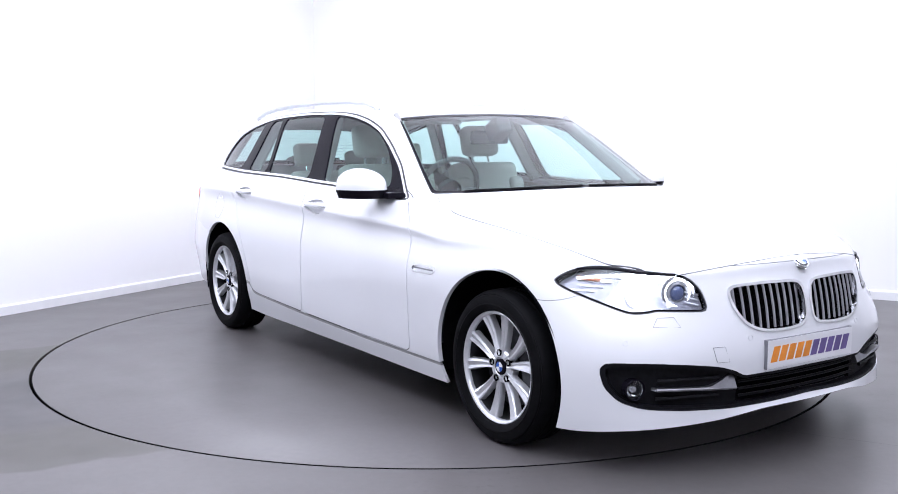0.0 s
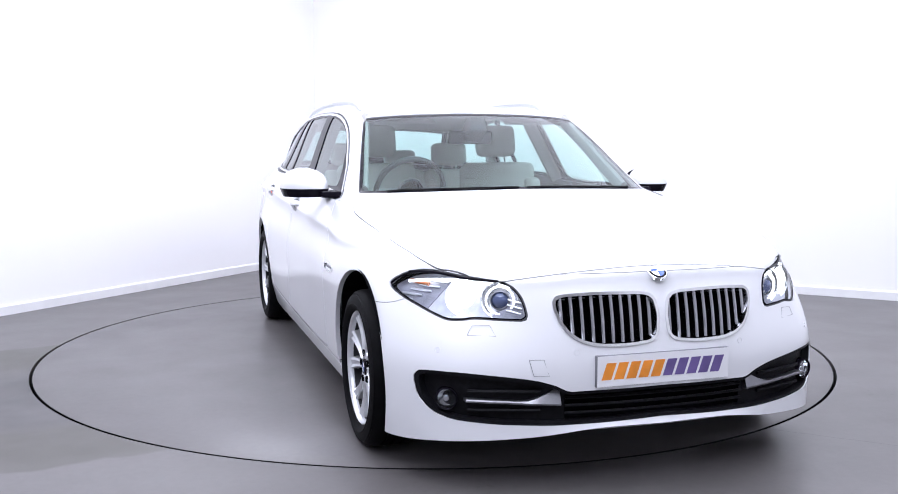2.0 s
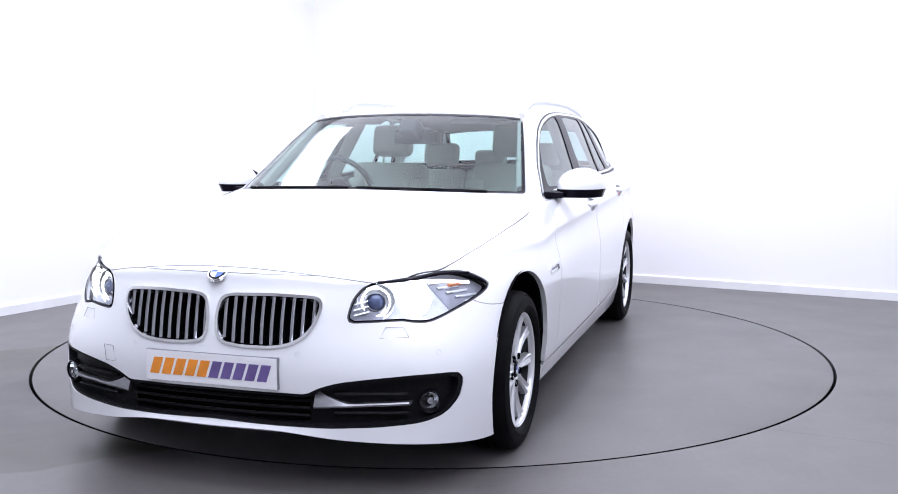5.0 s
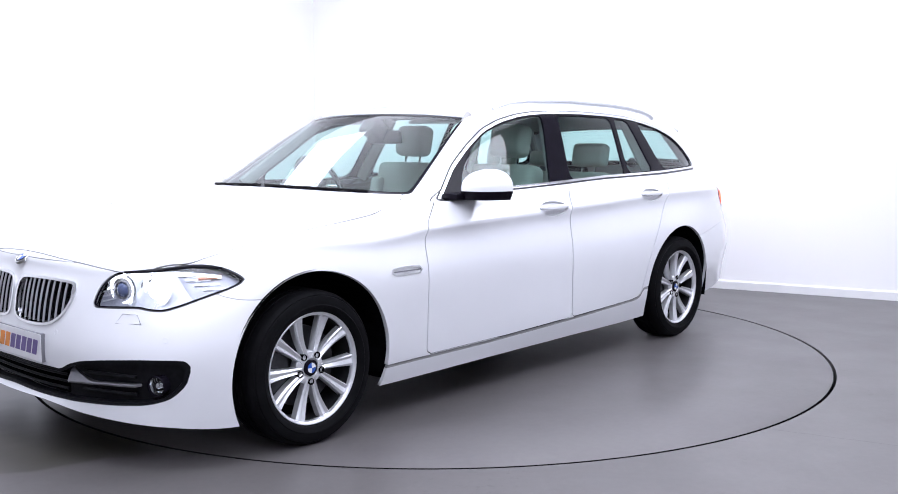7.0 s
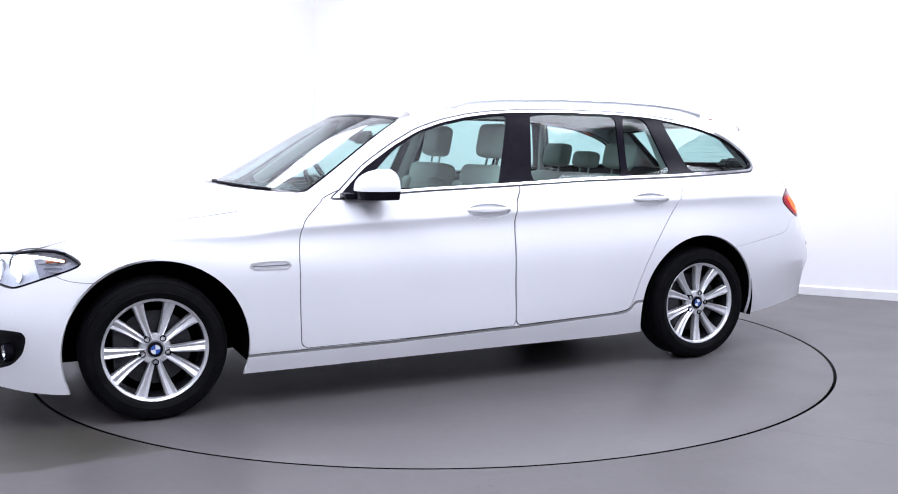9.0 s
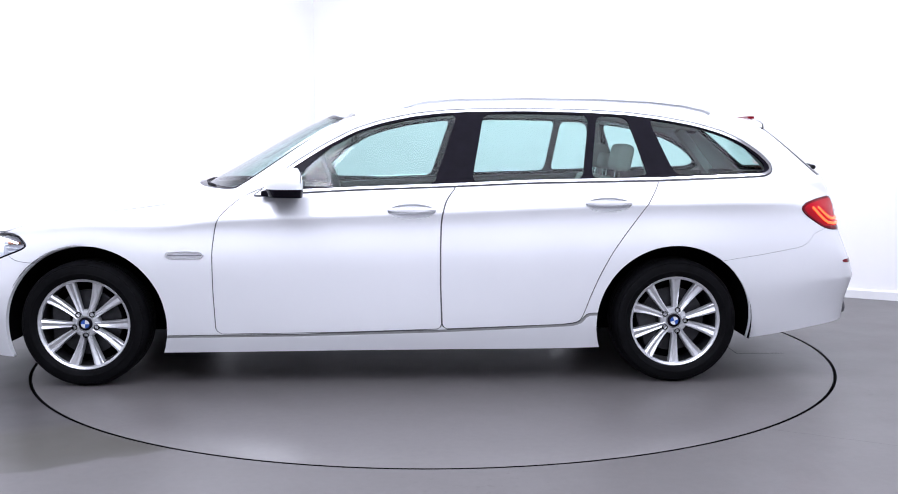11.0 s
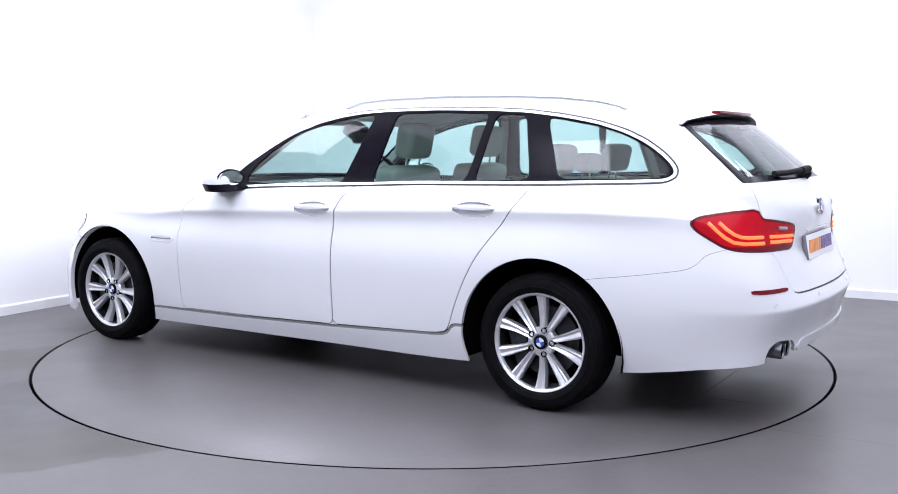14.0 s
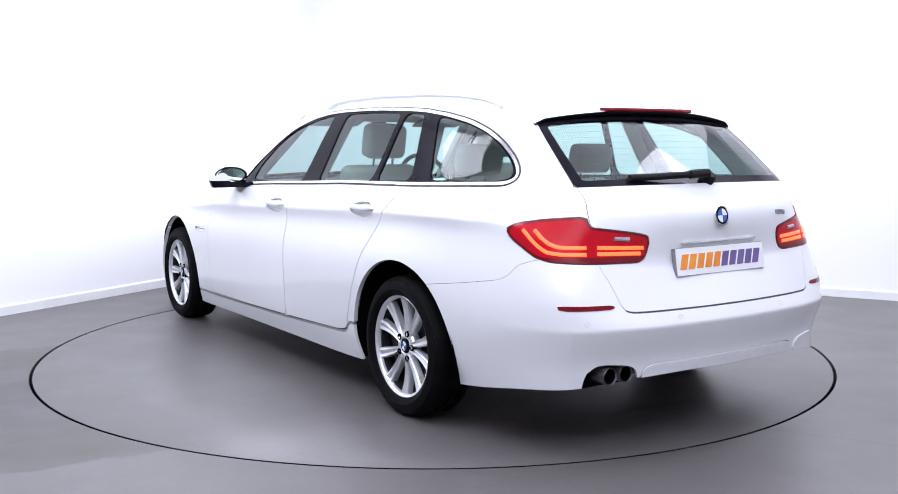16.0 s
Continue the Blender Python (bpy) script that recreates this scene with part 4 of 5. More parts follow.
for s in (1, -1):
    # bright blade along each pod, widening to a wedge at its inner end
    bm = bmesh.new()
    rows = []
    for q in range(15):
        t = q / 14
        y = .69 - t * (.69 - .375)
        z = .327 - .013 * t
        p, n = nearest(2.2, y, z)
        h = .0045 + (0.0 if t < .6 else .055 * ((t - .6) / .4) ** 1.5)
        p = Vector((p.x, p.y, z)) - Vector((.012, 0, 0))
        rows.append([bm.verts.new((p.x + dx, s * y, z + dz)) for dx, dz in ((-.03, -.006), (0, -.006), (.003, 0), (0 - .35 * h, h), (-.03, h))])
    for a, b in zip(rows, rows[1:]):
        for i in range(5):
            bm.faces.new((a[i], a[(i + 1) % 5], b[(i + 1) % 5], b[i]))
    bm.faces.new(rows[0])
    bm.faces.new(rows[-1])
    part("intake_blade", bm, BLADE, intake_ob, "satin silver blade across the intake", True, 40)
    # fins above and below it
    for dz in (-.035, .032):
        bm = bmesh.new()
        ys = np.linspace(.68, .44, 9)
        tube_bm(bm, [Vector((nearest(2.2, y, .325 + dz)[0].x - .026, s * y, .325 + dz)) for y in ys], 0.007, 6)
        part("intake_bar", bm, BLACK_PLASTIC, intake_ob, "", True)
    fm = facing(2.085, s * .742, .325, -.012)
    fog = new("fog_lamp")
    fog.parent = car
    ax = Vector((math.cos(radians(18)), s * math.sin(radians(18)), 0))
    up = Vector((0, 0, 1))
    fog.matrix_basis = Matrix((up.cross(ax), up, ax)).transposed().to_4x4()
    fog.location = fm.translation
    tagged(fog, "round fog lamp in a chrome ring")
    bm = bmesh.new()
    lathe_bm(bm, [(.040, -.03), (.040, .003), (.038, .006), (.035, .004), (.034, -.01)], 32)
    part("bezel", bm, GLOSS_BLACK, fog, "", True, 30)
    bm = bmesh.new()
    lathe_bm(bm, [(.034, -.004), (.029, -.020), (.018, -.030), (0, -.034)], 32)
    part("reflector", bm, CHROME, fog, "", True, 30)
    bm = bmesh.new()
    lathe_bm(bm, [(.012, -.030), (.012, -.010), (.009, -.006), (0, -.005)], 20)
    part("bulb_cap", bm, CHROME, fog, "", True, 40)
    bm = bmesh.new()
    lathe_bm(bm, [(.035, .002), (.026, .006), (0, .009)], 32)
    part("lens", bm, LENS, fog, "", True, 60)


# headlamps
h_in, h_edge = band(headlamp, lambda g: slant_field(HEADLAMP, 40, g), 0.006)
lamps = emit("headlamp", h_edge, GLOSS_BLACK, car, "pair", 0.008, 0.001, label="lit clear headlamp with twin round projectors")
C40, S40 = math.cos(radians(40)), math.sin(radians(40))


def across(edge):
    """Inside where the place across, seen from the lamp's corner, is below edge."""
    return lambda t: t[:, 1] * C40 - t[:, 0] * S40 - edge + (t[:, 2] - .68) * .8


h_nose, h_rest = split(h_in, across(-.955))
h_mid, h_tip = split(h_rest, across(-.690))
h_backs = emit("bowl", h_mid, REFLECT, car, "pair", 0, -0.032)
h_tips = emit("outer_housing", h_tip, LAMP_GREY, car, "pair", 0, -0.030)
h_noses = emit("inner_housing", h_nose, LAMP_GREY, car, "pair", 0, -0.030)
h_lenses = emit("lens", h_in, LENS, car, "pair", 0, 0.0)
for lamp, back, tip, nose, lens, s in zip(lamps, h_backs, h_tips, h_noses, h_lenses, (1, -1)):
    for piece in (back, tip, nose, lens):
        piece.parent = lamp
    # the lamps look ahead
    ax = Vector((.93, s * .36, 0)).normalized()
    up = Vector((0, 0, 1))
    turn_out = Matrix((up.cross(ax), up, ax)).transposed().to_4x4()
    for k, (x, y, z, r) in enumerate(((2.115, .560, .672, .034), (2.035, .668, .676, .035))):
        q = turn_out.copy()
        q.translation = on_body(x, s * y, z, -.019)
        bm = bmesh.new()
        lathe_bm(bm, [(r + .004, -.025), (r + .001, .004), (r - .003, .006), (r - .003, -.02)], 40, q)
        # the main beam's ring is given a glow for its glare
        part("bezel", bm, GREY_PRINT if k == 0 else WHITE_GLOW, lamp, "ring round the projector, dark inside, glowing for glare outside", True, 40)
        bm = bmesh.new()
        lathe_bm(bm, [(r + .015 + .0035 * math.cos(v), .002 + .0035 * math.sin(v)) for v in [2 * math.pi * w / 8 for w in range(8)]], 40, q, True)
        part("halo_ring", bm, WHITE_GLOW, lamp, "glowing white halo ring", True, 60)
        bm = bmesh.new()
        lathe_bm(bm, [(r - .003, -.006), (r * .7, .006), (r * .35, .012), (0, .014)], 32, q)
        part("projector", bm, PROJECTOR if k == 0 else WHITE_GLOW, lamp, "blue-tinted projector lens" if k == 0 else "glowing main beam", True, 60)
        bm = bmesh.new()
        lathe_bm(bm, [(r + .032, .006), (r + .026, -.004), (r + .012, -.012), (r + .004, -.016)], 40, q)
        part("dish", bm, CHROME, lamp, "bright dish round the projector", True, 60)
    # black lid along the upper edge
    bm = bmesh.new()
    pts = [from_corner(-.56 - .36 * f, .744 + .010 * math.sin(math.pi * min(1, f * 1.6)) - .012 * f, 40, .001) for f in np.linspace(0, 1, 15)]
    tube_bm(bm, [(p.x, p.y * s, p.z) for p in pts], .0052, 8)
    part("lid", bm, GLOSS_BLACK, lamp, "black lid", True)
    # amber indicator behind the outer tip
    bm = bmesh.new()
    pts = [from_corner(-.560 - .085 * f, .722 - .008 * f, 40, -.020) for f in np.linspace(0, 1, 7)]
    tube_bm(bm, [(p.x, p.y * s, p.z) for p in pts], .0075, 8)
    part("indicator", bm, AMBER, lamp, "amber indicator", True)
    # pale fins in the inner end
    for k in range(3):
        bm = bmesh.new()
        pts = [from_corner(-.958 - .052 * f, .640 + .018 * k - .012 * f, 40, -.020) for f in np.linspace(0, 1, 6)]
        tube_bm(bm, [(p.x, p.y * s, p.z) for p in pts], .0030, 6)
        part("fin", bm, SATIN, lamp, "", True)
    # layered reflector steps towards the outer tip
    for k in range(5):
        bm = bmesh.new()
        pts = [on_body(1.985 - .03 * k - .075 * f, s * (.725 + .016 * k + .055 * f), .735 - .024 * k + .004 * f, -.026) for f in np.linspace(0, 1, 7)]
        tube_bm(bm, pts, .0048, 6)
        part("reflector_step", bm, SATIN, lamp, "", True)
    bm = bmesh.new()
    pts = [from_corner(-.96 + .40 * f, .716 + .016 * math.sin(f * 3.1), 40, -.012) for f in np.linspace(0, 1, 15)]
    tube_bm(bm, [(p.x, p.y * s, p.z) for p in pts], .0055, 8)
    part("light_bar", bm, WHITE_GLOW, lamp, "glowing white light bar", True)


def roundel(parent, m, r):
    ob = new("badge")
    ob.parent = parent
    ob.matrix_basis = m
    tagged(ob, "round blue and white enamel badge with a black rim")
    bm = bmesh.new()
    lathe_bm(bm, [(r, -.004), (r, .004), (r * .97, .006), (r * .93, .006), (0, .0055)], 40)
    part("rim", bm, GLOSS_BLACK, ob, "", True, 30)
    bm = bmesh.new()
    lathe_bm(bm, [(r * 1.06, -.005), (r * 1.06, .0055), (r * .98, .0075), (r * .90, .0062)], 40)
    part("bezel", bm, CHROME, ob, "", True, 30)
    for k in range(4):
        bm = bmesh.new()
        vs = [bm.verts.new((0, 0, .0085))] + [bm.verts.new((r * .70 * math.cos(a), r * .70 * math.sin(a), .0075)) for a in [math.pi / 2 * (k + q / 8) for q in range(9)]]
        for q in range(8):
            bm.faces.new((vs[0], vs[q + 1], vs[q + 2]))
        part("quarter", bm, BADGE_BLUE if k % 2 else BADGE_WHITE, ob)
    return ob


roundel(car, pose(2.221, 0, .7580, 37, 0, 90), .036)


def plate(parent, m):
    """A white plate with a two-colour row of slanted letter-sized bars."""
    ob = new("number_plate")
    ob.parent = parent
    ob.matrix_basis = m
    tagged(ob, "white plate with slanted orange and purple bars")
    bm = bmesh.new()
    box_bm(bm, -.2635, .2635, -.0562, .0562, -.014, .006, None, .004)
    part("holder", bm, GREY_PRINT, ob, "grey plate holder", True)
    bm = bmesh.new()
    box_bm(bm, -.261, .261, -.054, .054, .0050, .0078)
    part("plate_face", bm, PLATE_WHITE, ob)
    for k in range(10):
        x0 = -.236 + k * .0478
        w = .0370
        bm = bmesh.new()
        h, sl = .0295, .010
        lo = [(x0 - sl, -h), (x0 + w - sl, -h), (x0 + w + sl, h), (x0 + sl, h)]
        bot = [bm.verts.new((x, y, .0079)) for x, y in lo]
        top = [bm.verts.new((x, y, .0092)) for x, y in lo]
        bm.faces.new(top)
        for i in range(4):
            bm.faces.new((bot[i], bot[(i + 1) % 4], top[(i + 1) % 4], top[i]))
        part("bar", bm, ORANGE if k < 5 else PURPLE, ob)
    return ob


plate(car, pose(2.282, 0, .429, 90, 0, 90))


def small_disc(name, x, y, z, r, mat, lab):
    bm = bmesh.new()
    lathe_bm(bm, [(r, -.003), (r, .0012), (r * .86, .0016), (r * .84, -.0003), (0, -.0003)], 20, facing(x, y, z))
    part(name, bm, mat, car, lab, True, 25)


for s in (1, -1):
    for x, y, z in ((2.059, .768, .495), (2.262, .327, .499), (-2.47, .70, .545), (-2.55, .30, .545)):
        small_disc("parking_sensor", x, s * y, z, .011, PAINT, "round white parking sensor")


def frame_line(name, pts, x, lab, width=.0016):
    """A hairline joint round a small cover, slightly sunk."""
    bm = bmesh.new()
    ring = []
    for (xx, y, z) in pts:
        p, n = nearest(xx, y, z)
        ring.append(Vector((p.x, y, z)) if abs(n.x) > .7 else p)
    tube_bm(bm, ring + [ring[0]], width, 5)
    part(name, bm, GREY_PRINT, car, lab)


frame_line("towing_eye_cover", [(2.224, -.489, .474), (2.241, -.440, .474), (2.248, -.423, .418), (2.232, -.475, .418)], 0, "square towing eye cover", .0010)
for s in (1, -1):
    frame_line("washer_cover", [(2.102, s * .674, .549), (2.110, s * .655, .582), (2.135, s * .600, .584), (2.150, s * .585, .549)], 0, "headlamp washer cover", .0009)


# ================= tail =================
outer_lamp, inner_lamp = split(tail_lamp, lambda t: 0.613 - t[:, 1])
BARS_OUT = [[(.612, .884), (.640, .850), (.668, .822), (.700, .802), (.75, .796), (.845, .795)], [(.655, .884), (.680, .855), (.705, .835), (.735, .823), (.77, .820), (.845, .820)]]
BARS_IN = [[(.888, .797), (.97, .795), (1.060, .793)], [(.888, .820), (.97, .817), (1.072, .814)]]
for nm, faces, bars in (("tail_lamp", outer_lamp, BARS_OUT), ("tailgate_lamp", inner_lamp, BARS_IN)):
    low, faces = split(faces, lambda t: t[:, 2] - .784)
    faces, edge = split(faces, slant_field(TAIL_LAMP, 145, -0.010))
    lamps_t = emit(nm, faces, RED_LENS, car, "pair", 0.02, 0.003, label="lit red rear lamp with glowing light bars")
    for ob, par in zip(emit("lens_edge", edge, DARK_RED, car, "pair", 0.02, 0.0032), lamps_t):
        ob.parent = par
    for ob, par in zip(emit("lower_lens", low, DARK_RED, car, "pair", 0.02, 0.003), lamps_t):
        ob.parent = par
    for bar in bars:
        line = []
        for (a0, b0), (a1, b1) in zip(bar, bar[1:]):
            line += [(a0 + (a1 - a0) * f, b0 + (b1 - b0) * f) for f in (0, .25, .5, .75)]
        line.append(bar[-1])
        pts = [from_corner(a, z, 145, .002) for a, z in line]
        for s, par in zip((1, -1), lamps_t):
            bm = bmesh.new()
            tube_bm(bm, [(p.x, p.y * s, p.z) for p in pts], .0076, 8)
            part("light_bar", bm, RED_GLOW, par, "glowing orange-red light bar", True)
for s, par in zip((1, -1), lamps_t):
    bm = bmesh.new()
    pts = [from_corner(.955 + .06 * f, .852 - .004 * f, 145, .003) for f in np.linspace(0, 1, 5)]
    tube_bm(bm, [(p.x, p.y * s, p.z) for p in pts], .0080, 8)
    part("reversing_lens", bm, LAMP_GREY, par, "clear grey reversing light", True)
emit("rear_reflector", reflector, DARK_RED, car, "pair", 0.012, 0.002, label="slim dark red rear reflector")

# exhaust
for y in (.590, .508):
    bm = bmesh.new()
    q = Matrix((Vector((0, 1, 0)), Vector((0, 0, 1)), Vector((-1, 0, 0)))).transposed().to_4x4()
    q = Matrix.Translation((-2.468, y, .334)) @ pose(0, 0, 0, 0, -90, 0)
    lathe_bm(bm, [(.030, -.16), (.034, -.02), (.0345, .012), (.033, .015), (.0305, .012), (.0305, -.10), (0, -.10)], 32, q)
    tip = part("exhaust_tip", bm, DULL_SILVER, car, "dull round exhaust tip", True, 40)
    bm = bmesh.new()
    lathe_bm(bm, [(.0300, .008), (.0290, -.08), (0, -.08)], 24, q)
    part("black_lining", bm, PIT, tip, "", True)
bm = bmesh.new()
box_bm(bm, -2.40, -2.10, .42, .72, .275, .42, None, .02)
part("exhaust_bay", bm, LINER, car, "black exhaust recess")
bm = bmesh.new()
lathe_bm(bm, [(0, -.3), (.10, -.28), (.12, -.2), (.12, .2), (.10, .28), (0, .3)], 24, Matrix.Translation((-2.12, .1, .30)) @ pose(0, 0, 0, 90, 0, 0) @ Matrix.Diagonal((1, .7, 1, 1)))
part("silencer", bm, ALLOY_DARK, car, "dull steel silencer box", True, 40)

# rear plate, badge, boot handle
plate(car, pose(-2.489, 0, .747, 90 - 10, 0, -90))
roundel(car, facing(-2.484, 0, .922, .003), .040)
bm = bmesh.new()
box_bm(bm, -.22, .22, -.004, .004, -.006, .006, pose(-2.480, 0, .821, 90 - 10, 0, -90), .003)
part("boot_handle", bm, CHROME, car, "slim chrome boot handle strip", True)
for k in range(4):
    bm = bmesh.new()
    m = facing(-2.462, -.385 - k * .024, .921)
    box_bm(bm, -.008, .008, -.010, .010, 0, .003, m)
    part("model_mark", bm, GREY_PRINT, car, "small grey bar")

# spoiler with third brake light
def spoiler_rows(prof):
    rows = []
    for q in range(33):
        y = -.585 + 1.17 * q / 32
        e = (abs(y) / .585) ** 2.2
        rows.append([(x + .07 * e, y, z - .045 * e - .012 * (abs(y) > .57)) for x, z in prof])
    return rows


def loft_rows(rows, closed=True):
    bm = bmesh.new()
    vs = [[bm.verts.new(p) for p in r] for r in rows]
    n = len(vs[0])
    for a, b in zip(vs, vs[1:]):
        for i in range(n if closed else n - 1):
            bm.faces.new((a[i], a[(i + 1) % n], b[(i + 1) % n], b[i]))
    if closed:
        bm.faces.new(vs[0])
        bm.faces.new(vs[-1])
    return bm


part("spoiler", loft_rows(spoiler_rows([(-1.90, 1.361), (-1.98, 1.362), (-2.06, 1.358), (-2.085, 1.354), (-2.088, 1.349), (-2.06, 1.346), (-1.95, 1.344)])), PAINT, car, "white roof spoiler", True, 50)
part("spoiler_underside", loft_rows(spoiler_rows([(-2.084, 1.3545), (-2.0905, 1.353), (-2.086, 1.343), (-2.05, 1.330), (-1.99, 1.332), (-1.99, 1.341)])), BLACK_PLASTIC, car, "dark spoiler underside above the rear window", True, 50)
bm = loft_rows([[(-2.055 + .012 * (abs(y) / .26) ** 2, y, 1.352), (-2.09 + .012 * (abs(y) / .26) ** 2, y, 1.3485), (-2.094 + .012 * (abs(y) / .26) ** 2, y, 1.354), (-2.090 + .012 * (abs(y) / .26) ** 2, y, 1.363), (-2.055 + .012 * (abs(y) / .26) ** 2, y, 1.364)]
                for y in np.linspace(-.26, .26, 15)])
part("third_brake_light", bm, DARK_RED, car, "long red third brake light on the spoiler", True, 50)

# rear wiper
bm = bmesh.new()
tube_bm(bm, [(-2.432, .02, 1.094), (-2.428, .08, 1.092), (-2.424, .12, 1.089)], .018, 8)
tube_bm(bm, [(-2.422, .10, 1.090), (-2.412, .20, 1.086), (-2.395, .30, 1.082), (-2.372, .40, 1.080)], .0135, 8)
part("rear_wiper", bm, RUBBER, car, "black rear wiper resting on the window", True)
bm = bmesh.new()
lathe_bm(bm, [(.030, -.03), (.030, .016), (.022, .026), (0, .028)], 20, facing(-2.425, -.005, 1.089, .005))
part("wiper_pivot", bm, RUBBER, car, "", True, 40)

# ================= sides =================
cup_obs = emit("handle_recess", cup_f, PAINT, car, "pair", 0, -0.015) + emit("handle_recess", cup_r, PAINT, car, "pair", 0, -0.015)
for ob, par in zip(cup_obs, doors_f + doors_r):
    ob.parent = par
for cx, cz, rx, par in ((-.150, .878, .122, doors_f), (-1.136, .910, .117, doors_r)):
    for s, ob in zip((1, -1), par):
        bm = bmesh.new()
        rows = []
        for q in range(17):
            f = -1 + 2 * q / 16
            x = cx + rx * f
            h = .012 * math.sqrt(max(.02, 1 - f * f)) + .003
            z = cz + .004
            base = nearest(x, .92, z)[0].y + .004
            out = base + .016 * (1 - f ** 4)
            sec = [(base - .012, h), (out - .004, h * .9), (out + .002, h * .2), (out - .001, -h * .7), (base - .012 + .006 * (1 - f * f), -h)]
            rows.append([bm.verts.new((x, s * y, z + dz)) for y, dz in sec])
        for a, b in zip(rows, rows[1:]):
            for i in range(5):
                bm.faces.new((a[i], a[(i + 1) % 5], b[(i + 1) % 5], b[i]))
        bm.faces.new(rows[0])
        bm.faces.new(rows[-1])
        part("door_handle", bm, PAINT, ob, "white pull door handle", True, 50)
v_in, v_edge = split(vent, side_field(VENT, -.002))
v_obs = emit("wing_vent", v_edge, CHROME, car, "pair", .008, .003, label="chrome-framed wing vent with side repeater")
for ob, par in zip(emit("repeater", v_in, SATIN, car, "pair", 0, -.004), v_obs):
    ob.parent = par
for s, par in zip((1, -1), v_obs):
    bm = bmesh.new()
    box_bm(bm, .89, 1.055, s * .937, s * .945, .659, .664)
    part("repeater_bar", bm, GREY_PRINT, par)


def fuel_flap():
    """A round flap in the right rear wing with a finger notch."""
    bm = bmesh.new()
    ring = [on_body(-1.545 + .082 * math.cos(a), -.905, .80 + .082 * math.sin(a), -.0004) for a in [2 * math.pi * k / 36 for k in range(37)]]
    tube_bm(bm, ring, .0011, 5)
    flap = part("fuel_flap", bm, GREY_PRINT, car, "round fuel flap joint in the white rear wing")
    # satin grey puts the notch's shading into its colour
    bm = bmesh.new()
    lathe_bm(bm, [(1.0, -.003), (.96, .002), (.7, .0005), (0, -.0015)], 28, facing(-1.545, -.905, .862) @ Matrix.Diagonal((.046, .012, 1, 1)))
    part("finger_notch", bm, SATIN, flap, "", True, 40)


fuel_flap()


def door_mirror(s):
    ob = new("door_mirror")
    ob.parent = car
    tagged(ob, "white door mirror with a black base")

    def shell(rows, mat, name, lab=""):
        bm = bmesh.new()
        vs = [[bm.verts.new((x, s * y, z)) for x, y, z in r] for r in rows]
        n = len(vs[0])
        for a, b in zip(vs, vs[1:]):
            for i in range(n):
                bm.faces.new((a[i], a[(i + 1) % n], b[(i + 1) % n], b[i]))
        bm.faces.new(vs[0])
        bm.faces.new(vs[-1])
        return part(name, bm, mat, ob, lab, True, 50)

    def head(z0, z1, grow, k=9):
        rows = []
        for q in range(k):
            f = q / (k - 1)
            z = z0 + (z1 - z0) * f
            w = (z - .945) / (1.092 - .945)
            sc = math.sqrt(max(.03, 1 - max(0, (w - .35) / .65) ** 2.4)) * (.86 + .14 * min(1, w / .3)) + grow
            cy, hy = .955 + .004 * w, .116 * sc
            ring = []
            for a in range(20):
                t = 2 * math.pi * a / 20
                c, sn = math.cos(t), math.sin(t)
                dx = .140 * sc * c if c > 0 else .045 * sc * c
                ring.append((.425 + dx - .02 * sn, cy + hy * math.copysign(abs(sn) ** .8, sn), z))
            rows.append(ring)
        return rows

    shell(head(.990, 1.092, 0), PAINT, "cap", "white mirror cap")
    shell(head(.950, .991, .015, 4), GLOSS_BLACK, "base", "black mirror base")
    bm = bmesh.new()
    box_bm(bm, .40, .60, .80, .90, .948, .980, pose(0, 0, 0), .012) if s > 0 else box_bm(bm, .40, .60, -.90, -.80, .948, .980, None, .012)
    part("arm", bm, GLOSS_BLACK, ob, "black mirror arm", True)
    bm = bmesh.new()
    lathe_bm(bm, [(.86, 0), (1, .002), (1.06, .012), (1.0, .03), (.8, .03)], 32, Matrix.Translation((.400, s * .955, 1.024)) @ Matrix(((0, 0, -1, 0), (0, .098, 0, 0), (.047, 0, 0, 0), (0, 0, 0, 1))) @ Matrix.Diagonal((1, 1, .6, 1)))
    part("bezel", bm, GLOSS_BLACK, ob, "black mirror surround", True, 50)
    bm = bmesh.new()
    vs = [bm.verts.new((.379, s * (.955 + .084 * math.cos(a)), 1.024 + .039 * math.sin(a))) for a in [2 * math.pi * k / 28 for k in range(28)]]
    vs2 = [bm.verts.new((.396, v.co.y, v.co.z)) for v in vs]
    bm.faces.new(vs)
    for i in range(28):
        bm.faces.new((vs[i], vs[(i + 1) % 28], vs2[(i + 1) % 28], vs2[i]))
    part("mirror_glass", bm, MIRROR, ob, "mirror glass")


door_mirror(1)
door_mirror(-1)

for s in (1, -1):
    bm = bmesh.new()
    pts = [(-.08, 1.392), (-.13, 1.412), (-.22, 1.432), (-.38, 1.444), (-.75, 1.450), (-1.15, 1.444), (-1.42, 1.430), (-1.60, 1.410), (-1.70, 1.388), (-1.74, 1.372)]
    tube_bm(bm, [(x, s * (.560 - .012 * abs(x + .8)), z) for x, z in pts], .012, 8, .9)
    part("roof_rail", bm, RAIL, car, "satin silver roof rail", True)
